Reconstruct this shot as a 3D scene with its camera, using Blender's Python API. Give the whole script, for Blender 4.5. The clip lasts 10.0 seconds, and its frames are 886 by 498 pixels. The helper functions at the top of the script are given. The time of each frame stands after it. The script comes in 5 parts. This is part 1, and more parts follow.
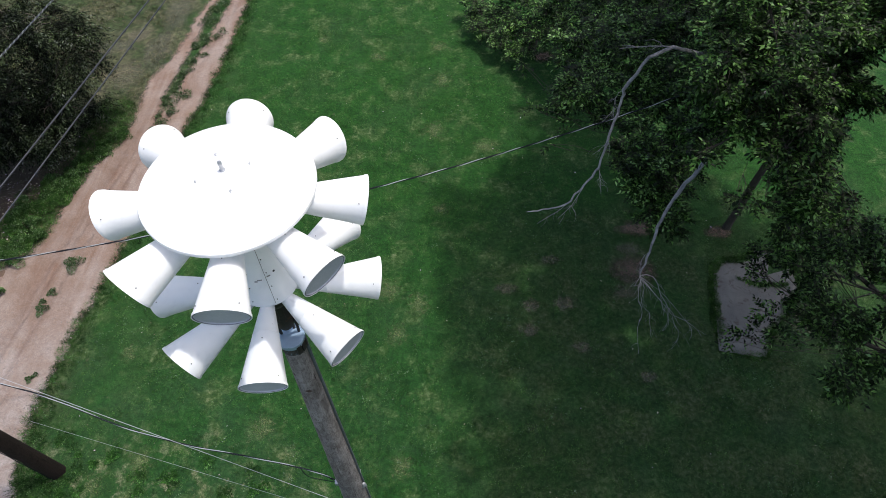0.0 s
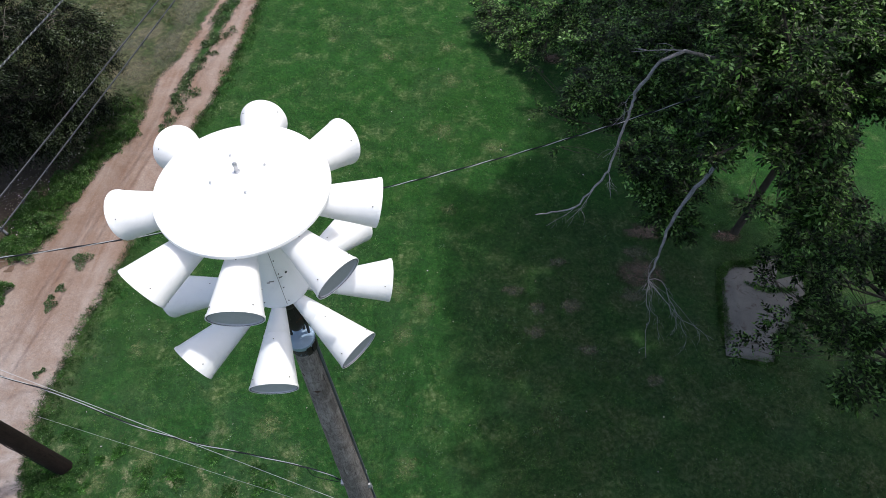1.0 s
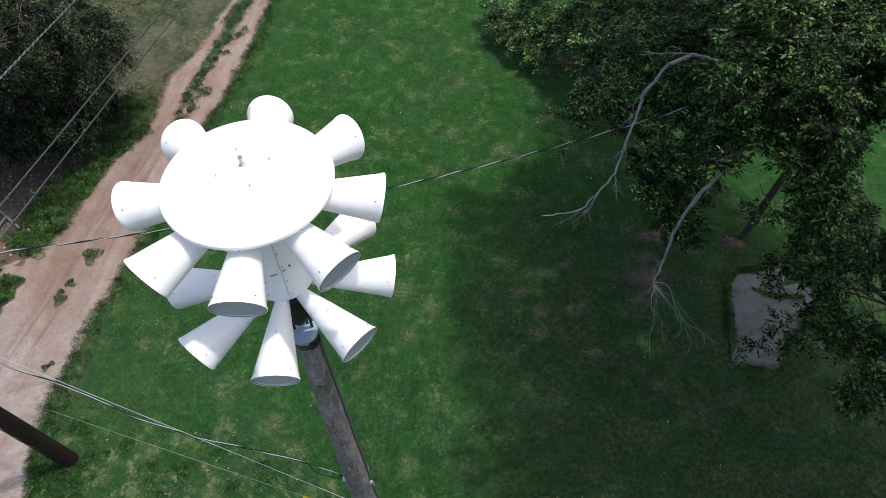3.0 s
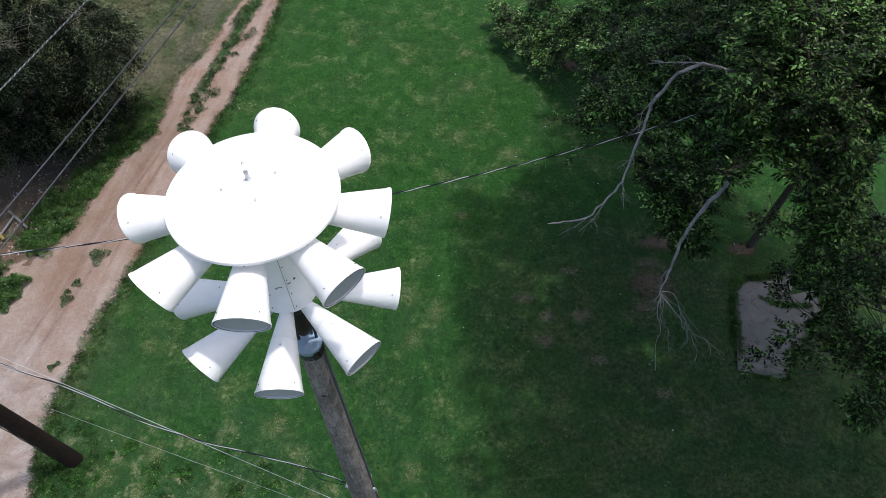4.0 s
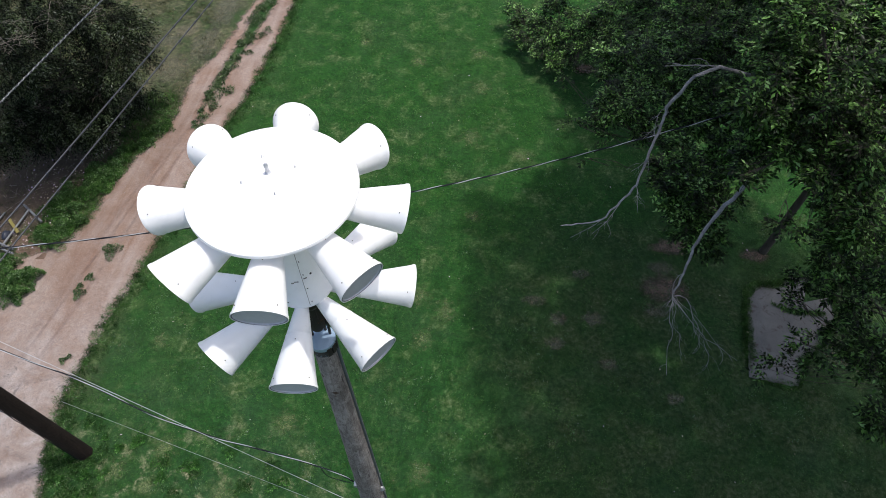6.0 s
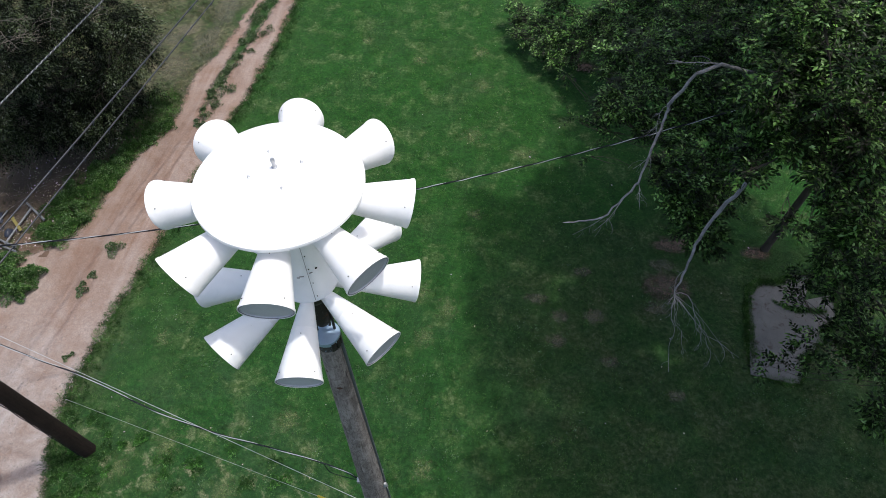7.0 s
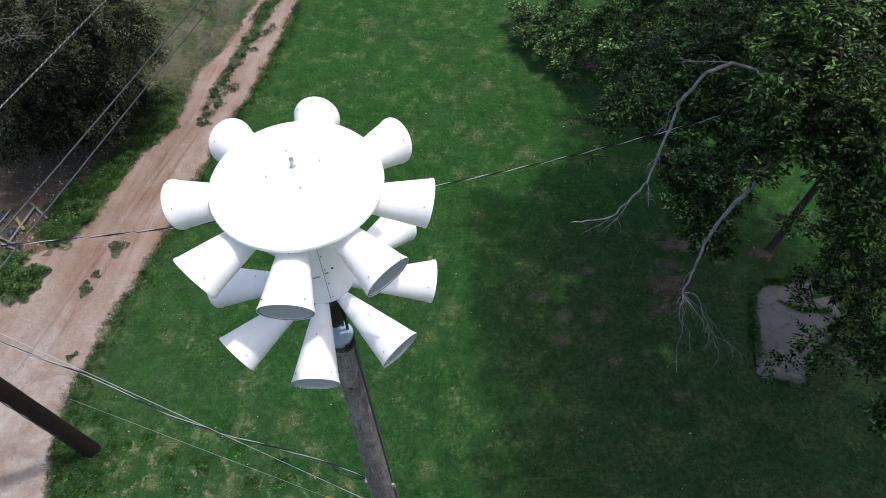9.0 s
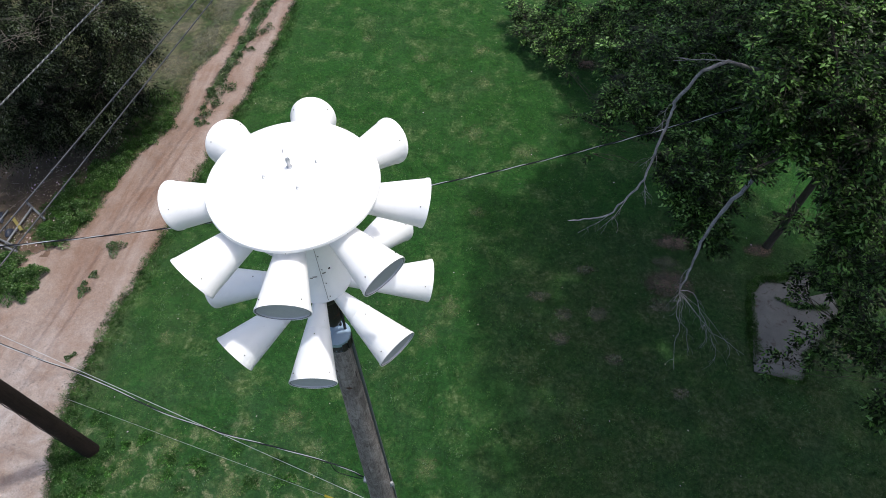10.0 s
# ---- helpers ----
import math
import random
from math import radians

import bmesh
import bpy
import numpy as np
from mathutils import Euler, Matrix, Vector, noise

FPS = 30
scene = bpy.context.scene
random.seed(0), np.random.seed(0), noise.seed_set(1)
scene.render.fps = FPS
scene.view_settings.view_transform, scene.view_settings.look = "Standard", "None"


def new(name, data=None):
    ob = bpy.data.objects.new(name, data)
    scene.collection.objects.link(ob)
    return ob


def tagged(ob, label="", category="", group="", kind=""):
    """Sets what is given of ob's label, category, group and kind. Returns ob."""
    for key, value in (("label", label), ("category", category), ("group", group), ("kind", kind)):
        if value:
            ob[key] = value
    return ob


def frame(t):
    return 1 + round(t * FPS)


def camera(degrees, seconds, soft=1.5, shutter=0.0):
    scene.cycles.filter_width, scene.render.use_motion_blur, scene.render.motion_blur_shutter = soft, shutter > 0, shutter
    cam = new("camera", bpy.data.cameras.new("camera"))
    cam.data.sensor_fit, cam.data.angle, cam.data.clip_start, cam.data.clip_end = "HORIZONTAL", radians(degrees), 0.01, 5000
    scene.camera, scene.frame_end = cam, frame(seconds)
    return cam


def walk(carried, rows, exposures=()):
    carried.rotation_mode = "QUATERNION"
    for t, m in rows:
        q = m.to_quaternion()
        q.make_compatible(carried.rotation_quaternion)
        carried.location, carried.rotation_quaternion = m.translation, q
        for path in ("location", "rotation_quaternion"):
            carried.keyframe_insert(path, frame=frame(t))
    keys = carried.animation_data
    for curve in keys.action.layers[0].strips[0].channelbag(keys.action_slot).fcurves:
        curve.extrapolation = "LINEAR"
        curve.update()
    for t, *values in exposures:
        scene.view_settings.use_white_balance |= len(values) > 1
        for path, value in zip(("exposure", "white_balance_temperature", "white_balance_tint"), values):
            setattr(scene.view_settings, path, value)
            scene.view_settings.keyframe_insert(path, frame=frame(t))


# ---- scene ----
cam = camera(70.37, 10.0, soft=0.9)


def cam_pose(x, y, z, yaw, pitch, roll):
    """Pose of the drone's camera: heading, tilt and roll in degrees."""
    return (Matrix.Translation((x, y, z)) @ Matrix.Rotation(radians(yaw), 4, "Z")
            @ Matrix.Rotation(radians(90 + pitch), 4, "X") @ Matrix.Rotation(radians(roll), 4, "Z"))


PATH = [
    (0, 1.5924, -3.0479, 14.8947, 0.001, -54.646, 0.992),
    (0.5, 1.5718, -3.0340, 14.8938, 0.446, -54.655, 0.967),
    (1, 1.5288, -3.0216, 14.9065, 0.777, -54.666, 1.076),
    (1.5, 1.5220, -3.0662, 14.9125, 1.226, -54.571, 1.039),
    (2, 1.5263, -3.0970, 14.9105, 1.542, -54.557, 0.908),
    (2.5, 1.5428, -3.1042, 14.8996, 1.770, -54.483, 0.950),
    (2.7, 1.5630, -3.1081, 14.9001, 1.913, -54.409, 0.927),
    (3.8, 1.6063, -2.9952, 14.9594, 2.739, -54.448, 0.835),
    (4, 1.5812, -2.9766, 14.9597, 3.008, -54.408, 0.812),
    (4.5, 1.4623, -2.8744, 14.9476, 3.812, -54.440, 0.906),
    (5, 1.4377, -2.8587, 14.9616, 4.088, -54.408, 0.938),
    (5.5, 1.4867, -2.9236, 14.9726, 4.197, -54.315, 0.832),
    (5.7, 1.5127, -2.9591, 14.9492, 4.279, -54.233, 0.796),
    (6.8, 1.4910, -3.0733, 14.9105, 4.316, -54.219, 0.740),
    (7, 1.4814, -3.0602, 14.9291, 4.397, -54.294, 0.688),
    (7.5, 1.4365, -3.0817, 14.8781, 4.321, -54.243, 0.757),
    (8, 1.3698, -3.0512, 14.8628, 4.339, -54.311, 0.750),
    (8.5, 1.3264, -3.0169, 14.8912, 4.339, -54.360, 0.762),
    (9, 1.3259, -3.0356, 14.8922, 4.298, -54.384, 0.797),
    (9.5, 1.3137, -3.0471, 14.9204, 4.134, -54.478, 0.793),
    (10, 1.3414, -3.0402, 14.9128, 4.043, -54.509, 0.748),
]
walk(cam, [(t, cam_pose(*p)) for t, *p in PATH], [(0.0, 0.12), (10.0, 0.13)])

# ---- light ----
SUN = Vector((0.26, 0.12, 0.955)).normalized()
world = bpy.data.worlds.new("sky")
scene.world = world
world.use_nodes = True
wn = world.node_tree.nodes
sky = wn.new("ShaderNodeTexSky")
sky.sky_type, sky.sun_disc = "NISHITA", False
sky.sun_elevation = math.asin(SUN.z)
sky.sun_rotation = math.atan2(SUN.x, SUN.y)
sky.dust_density, sky.air_density, sky.ozone_density = 4.0, 0.95, 1.1
wn["Background"].inputs["Strength"].default_value = 0.185
world.node_tree.links.new(sky.outputs[0], wn["Background"].inputs["Color"])
sun = new("sun", bpy.data.lights.new("sun", "SUN"))
sun.data.energy, sun.data.angle, sun.data.color = 2.2, radians(1.5), (1.0, 0.99, 0.97)
sun.matrix_world = SUN.to_track_quat("Z", "Y").to_matrix().to_4x4()


# ---- materials ----
def material(name, rough=0.8, metal=0.0):
    m = bpy.data.materials.new(name)
    m.use_nodes = True
    b = m.node_tree.nodes["Principled BSDF"]
    b.inputs["Roughness"].default_value, b.inputs["Metallic"].default_value = rough, metal
    b.inputs["Specular IOR Level"].default_value = 0.5 if rough < 0.7 else 0.25
    return m, m.node_tree.nodes, m.node_tree.links, b


def coords(nodes, links, scale=(1, 1, 1), space="Object"):
    tc, mp = nodes.new("ShaderNodeTexCoord"), nodes.new("ShaderNodeMapping")
    mp.inputs["Scale"].default_value = scale
    links.new(tc.outputs[space], mp.inputs["Vector"])
    return mp.outputs[0]


def noise_tex(nodes, links, vec, scale, detail=4, rough=0.55, distort=0.0):
    n = nodes.new("ShaderNodeTexNoise")
    for key, value in (("Scale", scale), ("Detail", detail), ("Roughness", rough), ("Distortion", distort)):
        n.inputs[key].default_value = value
    links.new(vec, n.inputs["Vector"])
    return n.outputs["Fac"]


def ramp(nodes, links, fac, stops):
    r = nodes.new("ShaderNodeValToRGB")
    while len(r.color_ramp.elements) < len(stops):
        r.color_ramp.elements.new(0.5)
    for e, (p, c) in zip(r.color_ramp.elements, stops):
        e.position, e.color = p, (*c, 1)
    links.new(fac, r.inputs[0])
    return r.outputs[0]


def mix(nodes, links, fac, a, b, blend="MIX"):
    m = nodes.new("ShaderNodeMix")
    m.data_type, m.blend_type = "RGBA", blend
    for socket, v in ((m.inputs[0], fac), (m.inputs[6], a), (m.inputs[7], b)):
        if isinstance(v, (int, float)):
            socket.default_value = v
        elif isinstance(v, tuple):
            socket.default_value = (*v, 1)
        else:
            links.new(v, socket)
    return m.outputs[2]


def bump(nodes, links, b, height, strength, dist):
    n = nodes.new("ShaderNodeBump")
    n.inputs["Strength"].default_value, n.inputs["Distance"].default_value = strength, dist
    links.new(height, n.inputs["Height"])
    links.new(n.outputs[0], b.inputs["Normal"])


def two_scale(name, dark, light, big, fine, rough=0.8, metal=0.0, relief=0.3, depth=0.01, stain=None, stretch=(1, 1, 1)):
    """A surface with large patches, fine grain and relief; stain: colour and coverage of blotches."""
    m, n, l, b = material(name, rough, metal)
    v = coords(n, l, stretch)
    mid = tuple((p + q) / 2 for p, q in zip(dark, light))
    a = ramp(n, l, noise_tex(n, l, v, big), [(0.3, dark), (0.7, light)])
    g = noise_tex(n, l, v, fine, 6, 0.65)
    c = mix(n, l, 0.5, a, ramp(n, l, g, [(0.25, dark), (0.5, mid), (0.75, light)]))
    if stain:
        c = mix(n, l, ramp(n, l, noise_tex(n, l, v, big * 2.3, 5, 0.7, 0.6), [(stain[1], (0, 0, 0)), (stain[1] + 0.12, (1, 1, 1))]), c, stain[0])
    l.new(c, b.inputs["Base Color"])
    bump(n, l, b, g, relief, depth)
    return m


def white_paint():
    """Weathered white enamel with faint dust and rust specks."""
    m, n, l, b = material("white_paint", 0.42)
    v = coords(n, l)
    dust = ramp(n, l, noise_tex(n, l, v, 3.4, 8, 0.68, 0.4), [(0.36, (0.935, 0.935, 0.925)), (0.55, (0.905, 0.905, 0.895)), (0.7, (0.82, 0.825, 0.82))])
    rust = ramp(n, l, noise_tex(n, l, v, 26.0, 3, 0.5), [(0.75, (0, 0, 0)), (0.8, (1, 1, 1))])
    l.new(mix(n, l, rust, dust, (0.42, 0.36, 0.3)), b.inputs["Base Color"])
    bump(n, l, b, noise_tex(n, l, v, 9.0, 4), 0.08, 0.01)
    return m


def grass_ground():
    """Mown lawn: greens at several scales with worn and dry patches, drier beyond the track."""
    m, n, l, b = material("grass_ground", 0.95)
    v = coords(n, l)
    big = ramp(n, l, noise_tex(n, l, v, 0.25, 3, 0.5), [(0.3, (0.0115, 0.055, 0.010)), (0.7, (0.020, 0.078, 0.017))])
    mid = ramp(n, l, noise_tex(n, l, v, 2.2, 6, 0.7), [(0.34, (0.0085, 0.036, 0.007)), (0.52, (0.020, 0.070, 0.014)), (0.7, (0.055, 0.115, 0.034))])
    fine = noise_tex(n, l, v, 34.0, 8, 0.8)
    c = mix(n, l, 0.55, big, mid)
    olive = ramp(n, l, noise_tex(n, l, v, 0.55, 6, 0.65, 0.5), [(0.46, (0, 0, 0)), (0.66, (0.75, 0.75, 0.75))])
    c = mix(n, l, olive, c, (0.026, 0.062, 0.024))
    clump = noise_tex(n, l, v, 9.0, 5, 0.7, 0.5)
    c = mix(n, l, 0.5, c, ramp(n, l, clump, [(0.34, (0.36, 0.36, 0.36)), (0.5, (0.92, 0.92, 0.92)), (0.66, (1.95, 1.75, 1.75))]), "MULTIPLY")
    c = mix(n, l, 0.6, c, ramp(n, l, fine, [(0.34, (0.28, 0.28, 0.28)), (0.5, (0.9, 0.9, 0.9)), (0.66, (1.9, 1.8, 1.8))]), "MULTIPLY")
    lush_y = n.new("ShaderNodeSeparateXYZ")
    l.new(v, lush_y.inputs[0])
    lush = n.new("ShaderNodeMapRange")
    lush.inputs["From Min"].default_value, lush.inputs["From Max"].default_value = 3.0, 10.0
    l.new(lush_y.outputs[1], lush.inputs["Value"])
    c = mix(n, l, lush.outputs[0], mix(n, l, 1.0, c, (0.87, 1.01, 0.92), "MULTIPLY"), mix(n, l, 1.0, c, (0.82, 1.05, 0.68), "MULTIPLY"))
    dry = ramp(n, l, noise_tex(n, l, v, 1.1, 7, 0.74, 0.4), [(0.52, (0, 0, 0)), (0.68, (1, 1, 1))])
    c = mix(n, l, dry, c, ramp(n, l, clump, [(0.36, (0.024, 0.064, 0.014)), (0.52, (0.07, 0.115, 0.036)), (0.64, (0.17, 0.20, 0.10))]))
    sy = n.new("ShaderNodeSeparateXYZ")
    l.new(v, sy.inputs[0])
    south = n.new("ShaderNodeMapRange")
    south.inputs["From Min"].default_value, south.inputs["From Max"].default_value = 2.6, 0.8
    l.new(sy.outputs[1], south.inputs["Value"])
    straw = n.new("ShaderNodeMath")
    straw.operation = "MULTIPLY"
    l.new(south.outputs[0], straw.inputs[0])
    l.new(ramp(n, l, noise_tex(n, l, v, 2.2, 8, 0.78, 0.15), [(0.535, (0, 0, 0)), (0.65, (1, 1, 1))]), straw.inputs[1])
    sw = n.new("ShaderNodeMapRange")
    sw.inputs["From Min"].default_value, sw.inputs["From Max"].default_value = 0.5, -2.5
    l.new(sy.outputs[0], sw.inputs["Value"])
    straw_w = n.new("ShaderNodeMath")
    straw_w.operation = "MULTIPLY"
    l.new(straw.outputs[0], straw_w.inputs[0])
    l.new(sw.outputs[0], straw_w.inputs[1])
    c = mix(n, l, straw_w.outputs[0], c, ramp(n, l, fine, [(0.32, (0.05, 0.08, 0.03)), (0.5, (0.19, 0.195, 0.11)), (0.66, (0.46, 0.44, 0.30))]))
    # worn olive strip beside the lane
    lx = n.new("ShaderNodeMapRange")
    lx.inputs["From Min"].default_value, lx.inputs["From Max"].default_value = -4.6, -6.6
    lx.inputs["To Max"].default_value = 0.4
    l.new(sy.outputs[0], lx.inputs["Value"])
    strip = n.new("ShaderNodeMath")
    strip.operation = "MULTIPLY"
    l.new(lx.outputs[0], strip.inputs[0])
    l.new(ramp(n, l, noise_tex(n, l, v, 1.4, 7, 0.7, 0.4), [(0.38, (0.15, 0.15, 0.15)), (0.6, (1, 1, 1))]), strip.inputs[1])
    c = mix(n, l, strip.outputs[0], c, ramp(n, l, fine, [(0.32, (0.010, 0.030, 0.008)), (0.5, (0.030, 0.062, 0.019)), (0.68, (0.08, 0.115, 0.045))]))
    # greyer turf under the trees; tone of their shade put into the colour
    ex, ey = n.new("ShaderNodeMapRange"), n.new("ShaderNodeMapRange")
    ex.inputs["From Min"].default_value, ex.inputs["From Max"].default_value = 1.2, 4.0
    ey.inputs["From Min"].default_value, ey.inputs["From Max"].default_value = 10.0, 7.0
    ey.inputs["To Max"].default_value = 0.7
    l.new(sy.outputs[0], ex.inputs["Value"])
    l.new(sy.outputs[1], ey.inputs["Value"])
    thin, shade_tint = n.new("ShaderNodeMath"), n.new("ShaderNodeMath")
    thin.operation = shade_tint.operation = "MULTIPLY"
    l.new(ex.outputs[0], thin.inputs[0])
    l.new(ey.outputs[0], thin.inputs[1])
    l.new(thin.outputs[0], shade_tint.inputs[0])
    l.new(ramp(n, l, noise_tex(n, l, v, 1.1, 7, 0.7, 0.3), [(0.36, (0.25, 0.25, 0.25)), (0.62, (1, 1, 1))]), shade_tint.inputs[1])
    c = mix(n, l, shade_tint.outputs[0], c, ramp(n, l, clump, [(0.34, (0.014, 0.033, 0.007)), (0.5, (0.038, 0.058, 0.019)), (0.66, (0.088, 0.094, 0.052))]))
    bare = ramp(n, l, noise_tex(n, l, v, 2.6, 6, 0.72, 0.8), [(0.66, (0, 0, 0)), (0.74, (1, 1, 1))])
    c = mix(n, l, bare, c, (0.085, 0.085, 0.048))
    # dry rough ground west of the track
    sx = n.new("ShaderNodeSeparateXYZ")
    l.new(v, sx.inputs[0])
    wob = n.new("ShaderNodeMath")
    wob.operation = "MULTIPLY_ADD"
    wob.inputs[1].default_value = 2.2
    l.new(noise_tex(n, l, v, 0.9, 5, 0.65), wob.inputs[0])
    l.new(sx.outputs[0], wob.inputs[2])
    west = n.new("ShaderNodeMapRange")
    west.inputs["From Min"].default_value, west.inputs["From Max"].default_value = -6.5, -7.5
    l.new(wob.outputs[0], west.inputs["Value"])
    rough_c = ramp(n, l, noise_tex(n, l, v, 1.6, 8, 0.7, 0.3), [(0.3, (0.045, 0.062, 0.026)), (0.5, (0.092, 0.098, 0.052)), (0.7, (0.16, 0.14, 0.094))])
    tuft = noise_tex(n, l, v, 6.0, 6, 0.75, 0.4)
    rough_c = mix(n, l, ramp(n, l, noise_tex(n, l, v, 0.8, 5, 0.7, 0.4), [(0.44, (0, 0, 0)), (0.58, (0.85, 0.85, 0.85))]), rough_c, (0.028, 0.055, 0.016))
    rough_c = mix(n, l, 0.9, rough_c, ramp(n, l, tuft, [(0.34, (0.3, 0.32, 0.3)), (0.5, (0.9, 0.9, 0.9)), (0.66, (1.7, 1.65, 1.6))]), "MULTIPLY")
    rough_c = mix(n, l, 0.7, rough_c, ramp(n, l, fine, [(0.34, (0.25, 0.25, 0.25)), (0.5, (0.9, 0.9, 0.9)), (0.66, (1.8, 1.8, 1.8))]), "MULTIPLY")
    c = mix(n, l, west.outputs[0], c, rough_c)
    l.new(c, b.inputs["Base Color"])
    turf = n.new("ShaderNodeMath")
    turf.operation = "ADD"
    l.new(fine, turf.inputs[0])
    l.new(clump, turf.inputs[1])
    bump(n, l, b, turf.outputs[0], 0.75, 0.04)
    return m


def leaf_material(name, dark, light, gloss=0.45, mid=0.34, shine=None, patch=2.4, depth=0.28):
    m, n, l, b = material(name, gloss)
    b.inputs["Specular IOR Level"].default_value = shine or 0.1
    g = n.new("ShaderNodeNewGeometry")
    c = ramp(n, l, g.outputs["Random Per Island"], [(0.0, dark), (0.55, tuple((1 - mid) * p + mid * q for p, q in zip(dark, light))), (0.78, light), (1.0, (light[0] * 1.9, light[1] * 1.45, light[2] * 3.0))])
    # noise patches paint bright tufts and shaded gaps into the leaf colour
    tuft_light = noise_tex(n, l, coords(n, l), patch, 3, 0.6)
    c = mix(n, l, 0.9, c, ramp(n, l, tuft_light, [(0.36, (depth, depth * 1.2, depth)), (0.5, (0.85, 0.87, 0.82)), (0.64, (2.05 - depth, 1.95 - depth, 2.0 - depth))]), "MULTIPLY")
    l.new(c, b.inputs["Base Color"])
    tr = n.new("ShaderNodeBsdfTranslucent")
    l.new(c, tr.inputs["Color"])
    ms = n.new("ShaderNodeMixShader")
    ms.inputs[0].default_value = 0.24
    l.new(b.outputs[0], ms.inputs[1])
    l.new(tr.outputs[0], ms.inputs[2])
    l.new(ms.outputs[0], n["Material Output"].inputs["Surface"])
    return m


def wood_pole(name, dark, light):
    """Weathered pole timber: grain along the height, knots and cracks."""
    m, n, l, b = material(name, 0.85)
    v = coords(n, l, (9, 9, 0.4))
    grain = noise_tex(n, l, v, 3.0, 8, 0.75, 1.2)
    patch = noise_tex(n, l, coords(n, l, (2, 2, 1)), 2.2, 5, 0.65, 0.6)
    mid_c = tuple((p + q) / 2 for p, q in zip(dark, light))
    c = mix(n, l, 0.5, ramp(n, l, grain, [(0.3, dark), (0.5, mid_c), (0.68, light)]),
            ramp(n, l, patch, [(0.35, dark), (0.65, light)]))
    crack = ramp(n, l, noise_tex(n, l, coords(n, l, (14, 14, 0.5)), 2.4, 4, 0.6, 0.5), [(0.30, (0, 0, 0)), (0.38, (1, 1, 1))])
    c = mix(n, l, crack, tuple(0.35 * q for q in dark), c)
    knot = ramp(n, l, noise_tex(n, l, coords(n, l, (1.2, 1.2, 1)), 5.0, 2, 0.4), [(0.72, (0, 0, 0)), (0.76, (1, 1, 1))])
    c = mix(n, l, knot, c, (dark[0] * 0.9, dark[1] * 0.6, dark[2] * 0.45))
    flake = ramp(n, l, noise_tex(n, l, coords(n, l, (3.2, 3.2, 1.3)), 4.5, 6, 0.7, 1.6), [(0.52, (0, 0, 0)), (0.57, (0.55, 0.55, 0.55)), (0.66, (0.1, 0.1, 0.1))])
    c = mix(n, l, flake, c, (dark[0] * 0.8, dark[1] * 0.66, dark[2] * 0.6))
    l.new(c, b.inputs["Base Color"])
    rough_h = n.new("ShaderNodeMath")
    rough_h.operation = "ADD"
    l.new(grain, rough_h.inputs[0])
    l.new(patch, rough_h.inputs[1])
    bump(n, l, b, rough_h.outputs[0], 0.9, 0.03)
    return m


M_WHITE = white_paint()
M_GRILLE = two_scale("grey_grille", (0.5, 0.5, 0.55), (0.68, 0.68, 0.73), 5, 60, 0.6, 0.0, 0.3, 0.004)
M_DARK = two_scale("dark_metal", (0.02, 0.02, 0.022), (0.06, 0.05, 0.045), 6, 50, 0.6, 0.4, 0.3, 0.004, ((0.12, 0.06, 0.03), 0.58))
M_RUST = two_scale("stained_seam", (0.10, 0.09, 0.085), (0.4, 0.38, 0.36), 9, 60, 0.7)
M_GAP_RING = two_scale("dark_gap_ring", (0.07, 0.065, 0.07), (0.38, 0.37, 0.40), 7, 40, 0.8)
# blue of the reflected sky is put into the plate's base colour
M_PLATE = two_scale("galvanised_plate", (0.34, 0.47, 0.62), (0.44, 0.57, 0.72), 4, 40, 0.4, 0.5, 0.2, 0.003, ((0.05, 0.05, 0.06), 0.62))
M_COLLAR = two_scale("peeling_collar", (0.03, 0.03, 0.034), (0.12, 0.105, 0.095), 14, 60, 0.7, 0.2, 0.5, 0.004, ((0.28, 0.36, 0.45), 0.55))
M_STEEL = two_scale("galvanised_steel", (0.4, 0.41, 0.43), (0.6, 0.61, 0.63), 8, 60, 0.4, 0.7, 0.2, 0.002)
M_POLE = wood_pole("grey_pole_wood", (0.10, 0.085, 0.078), (0.50, 0.455, 0.43))
M_POLE2 = wood_pole("brown_pole_wood", (0.010, 0.006, 0.005), (0.032, 0.02, 0.016))
M_CONDUIT = two_scale("grey_conduit", (0.07, 0.082, 0.092), (0.13, 0.145, 0.155), 4, 40, 0.5, 0.0, 0.2, 0.003)
M_CABLE = two_scale("black_cable", (0.006, 0.007, 0.010), (0.016, 0.018, 0.026), 3, 20, 0.75, 0.0, 0.1, 0.002)
M_LINE = two_scale("blue_grey_cable", (0.014, 0.016, 0.024), (0.042, 0.047, 0.062), 3, 30, 0.42, 0.0, 0.2, 0.003)
M_DULL = two_scale("dull_strand", (0.07, 0.08, 0.08), (0.27, 0.29, 0.29), 1.3, 40, 0.6, 0.0, 0.1, 0.001)
M_RACK = two_scale("dull_pipe", (0.09, 0.095, 0.10), (0.24, 0.25, 0.26), 6, 40, 0.55, 0.2, 0.2, 0.002, ((0.08, 0.05, 0.035), 0.6))
M_BARE = two_scale("bare_aluminium_wire", (0.24, 0.26, 0.28), (0.56, 0.58, 0.6), 1.7, 40, 0.5, 0.2, 0.1, 0.001)
M_GRASS = grass_ground()
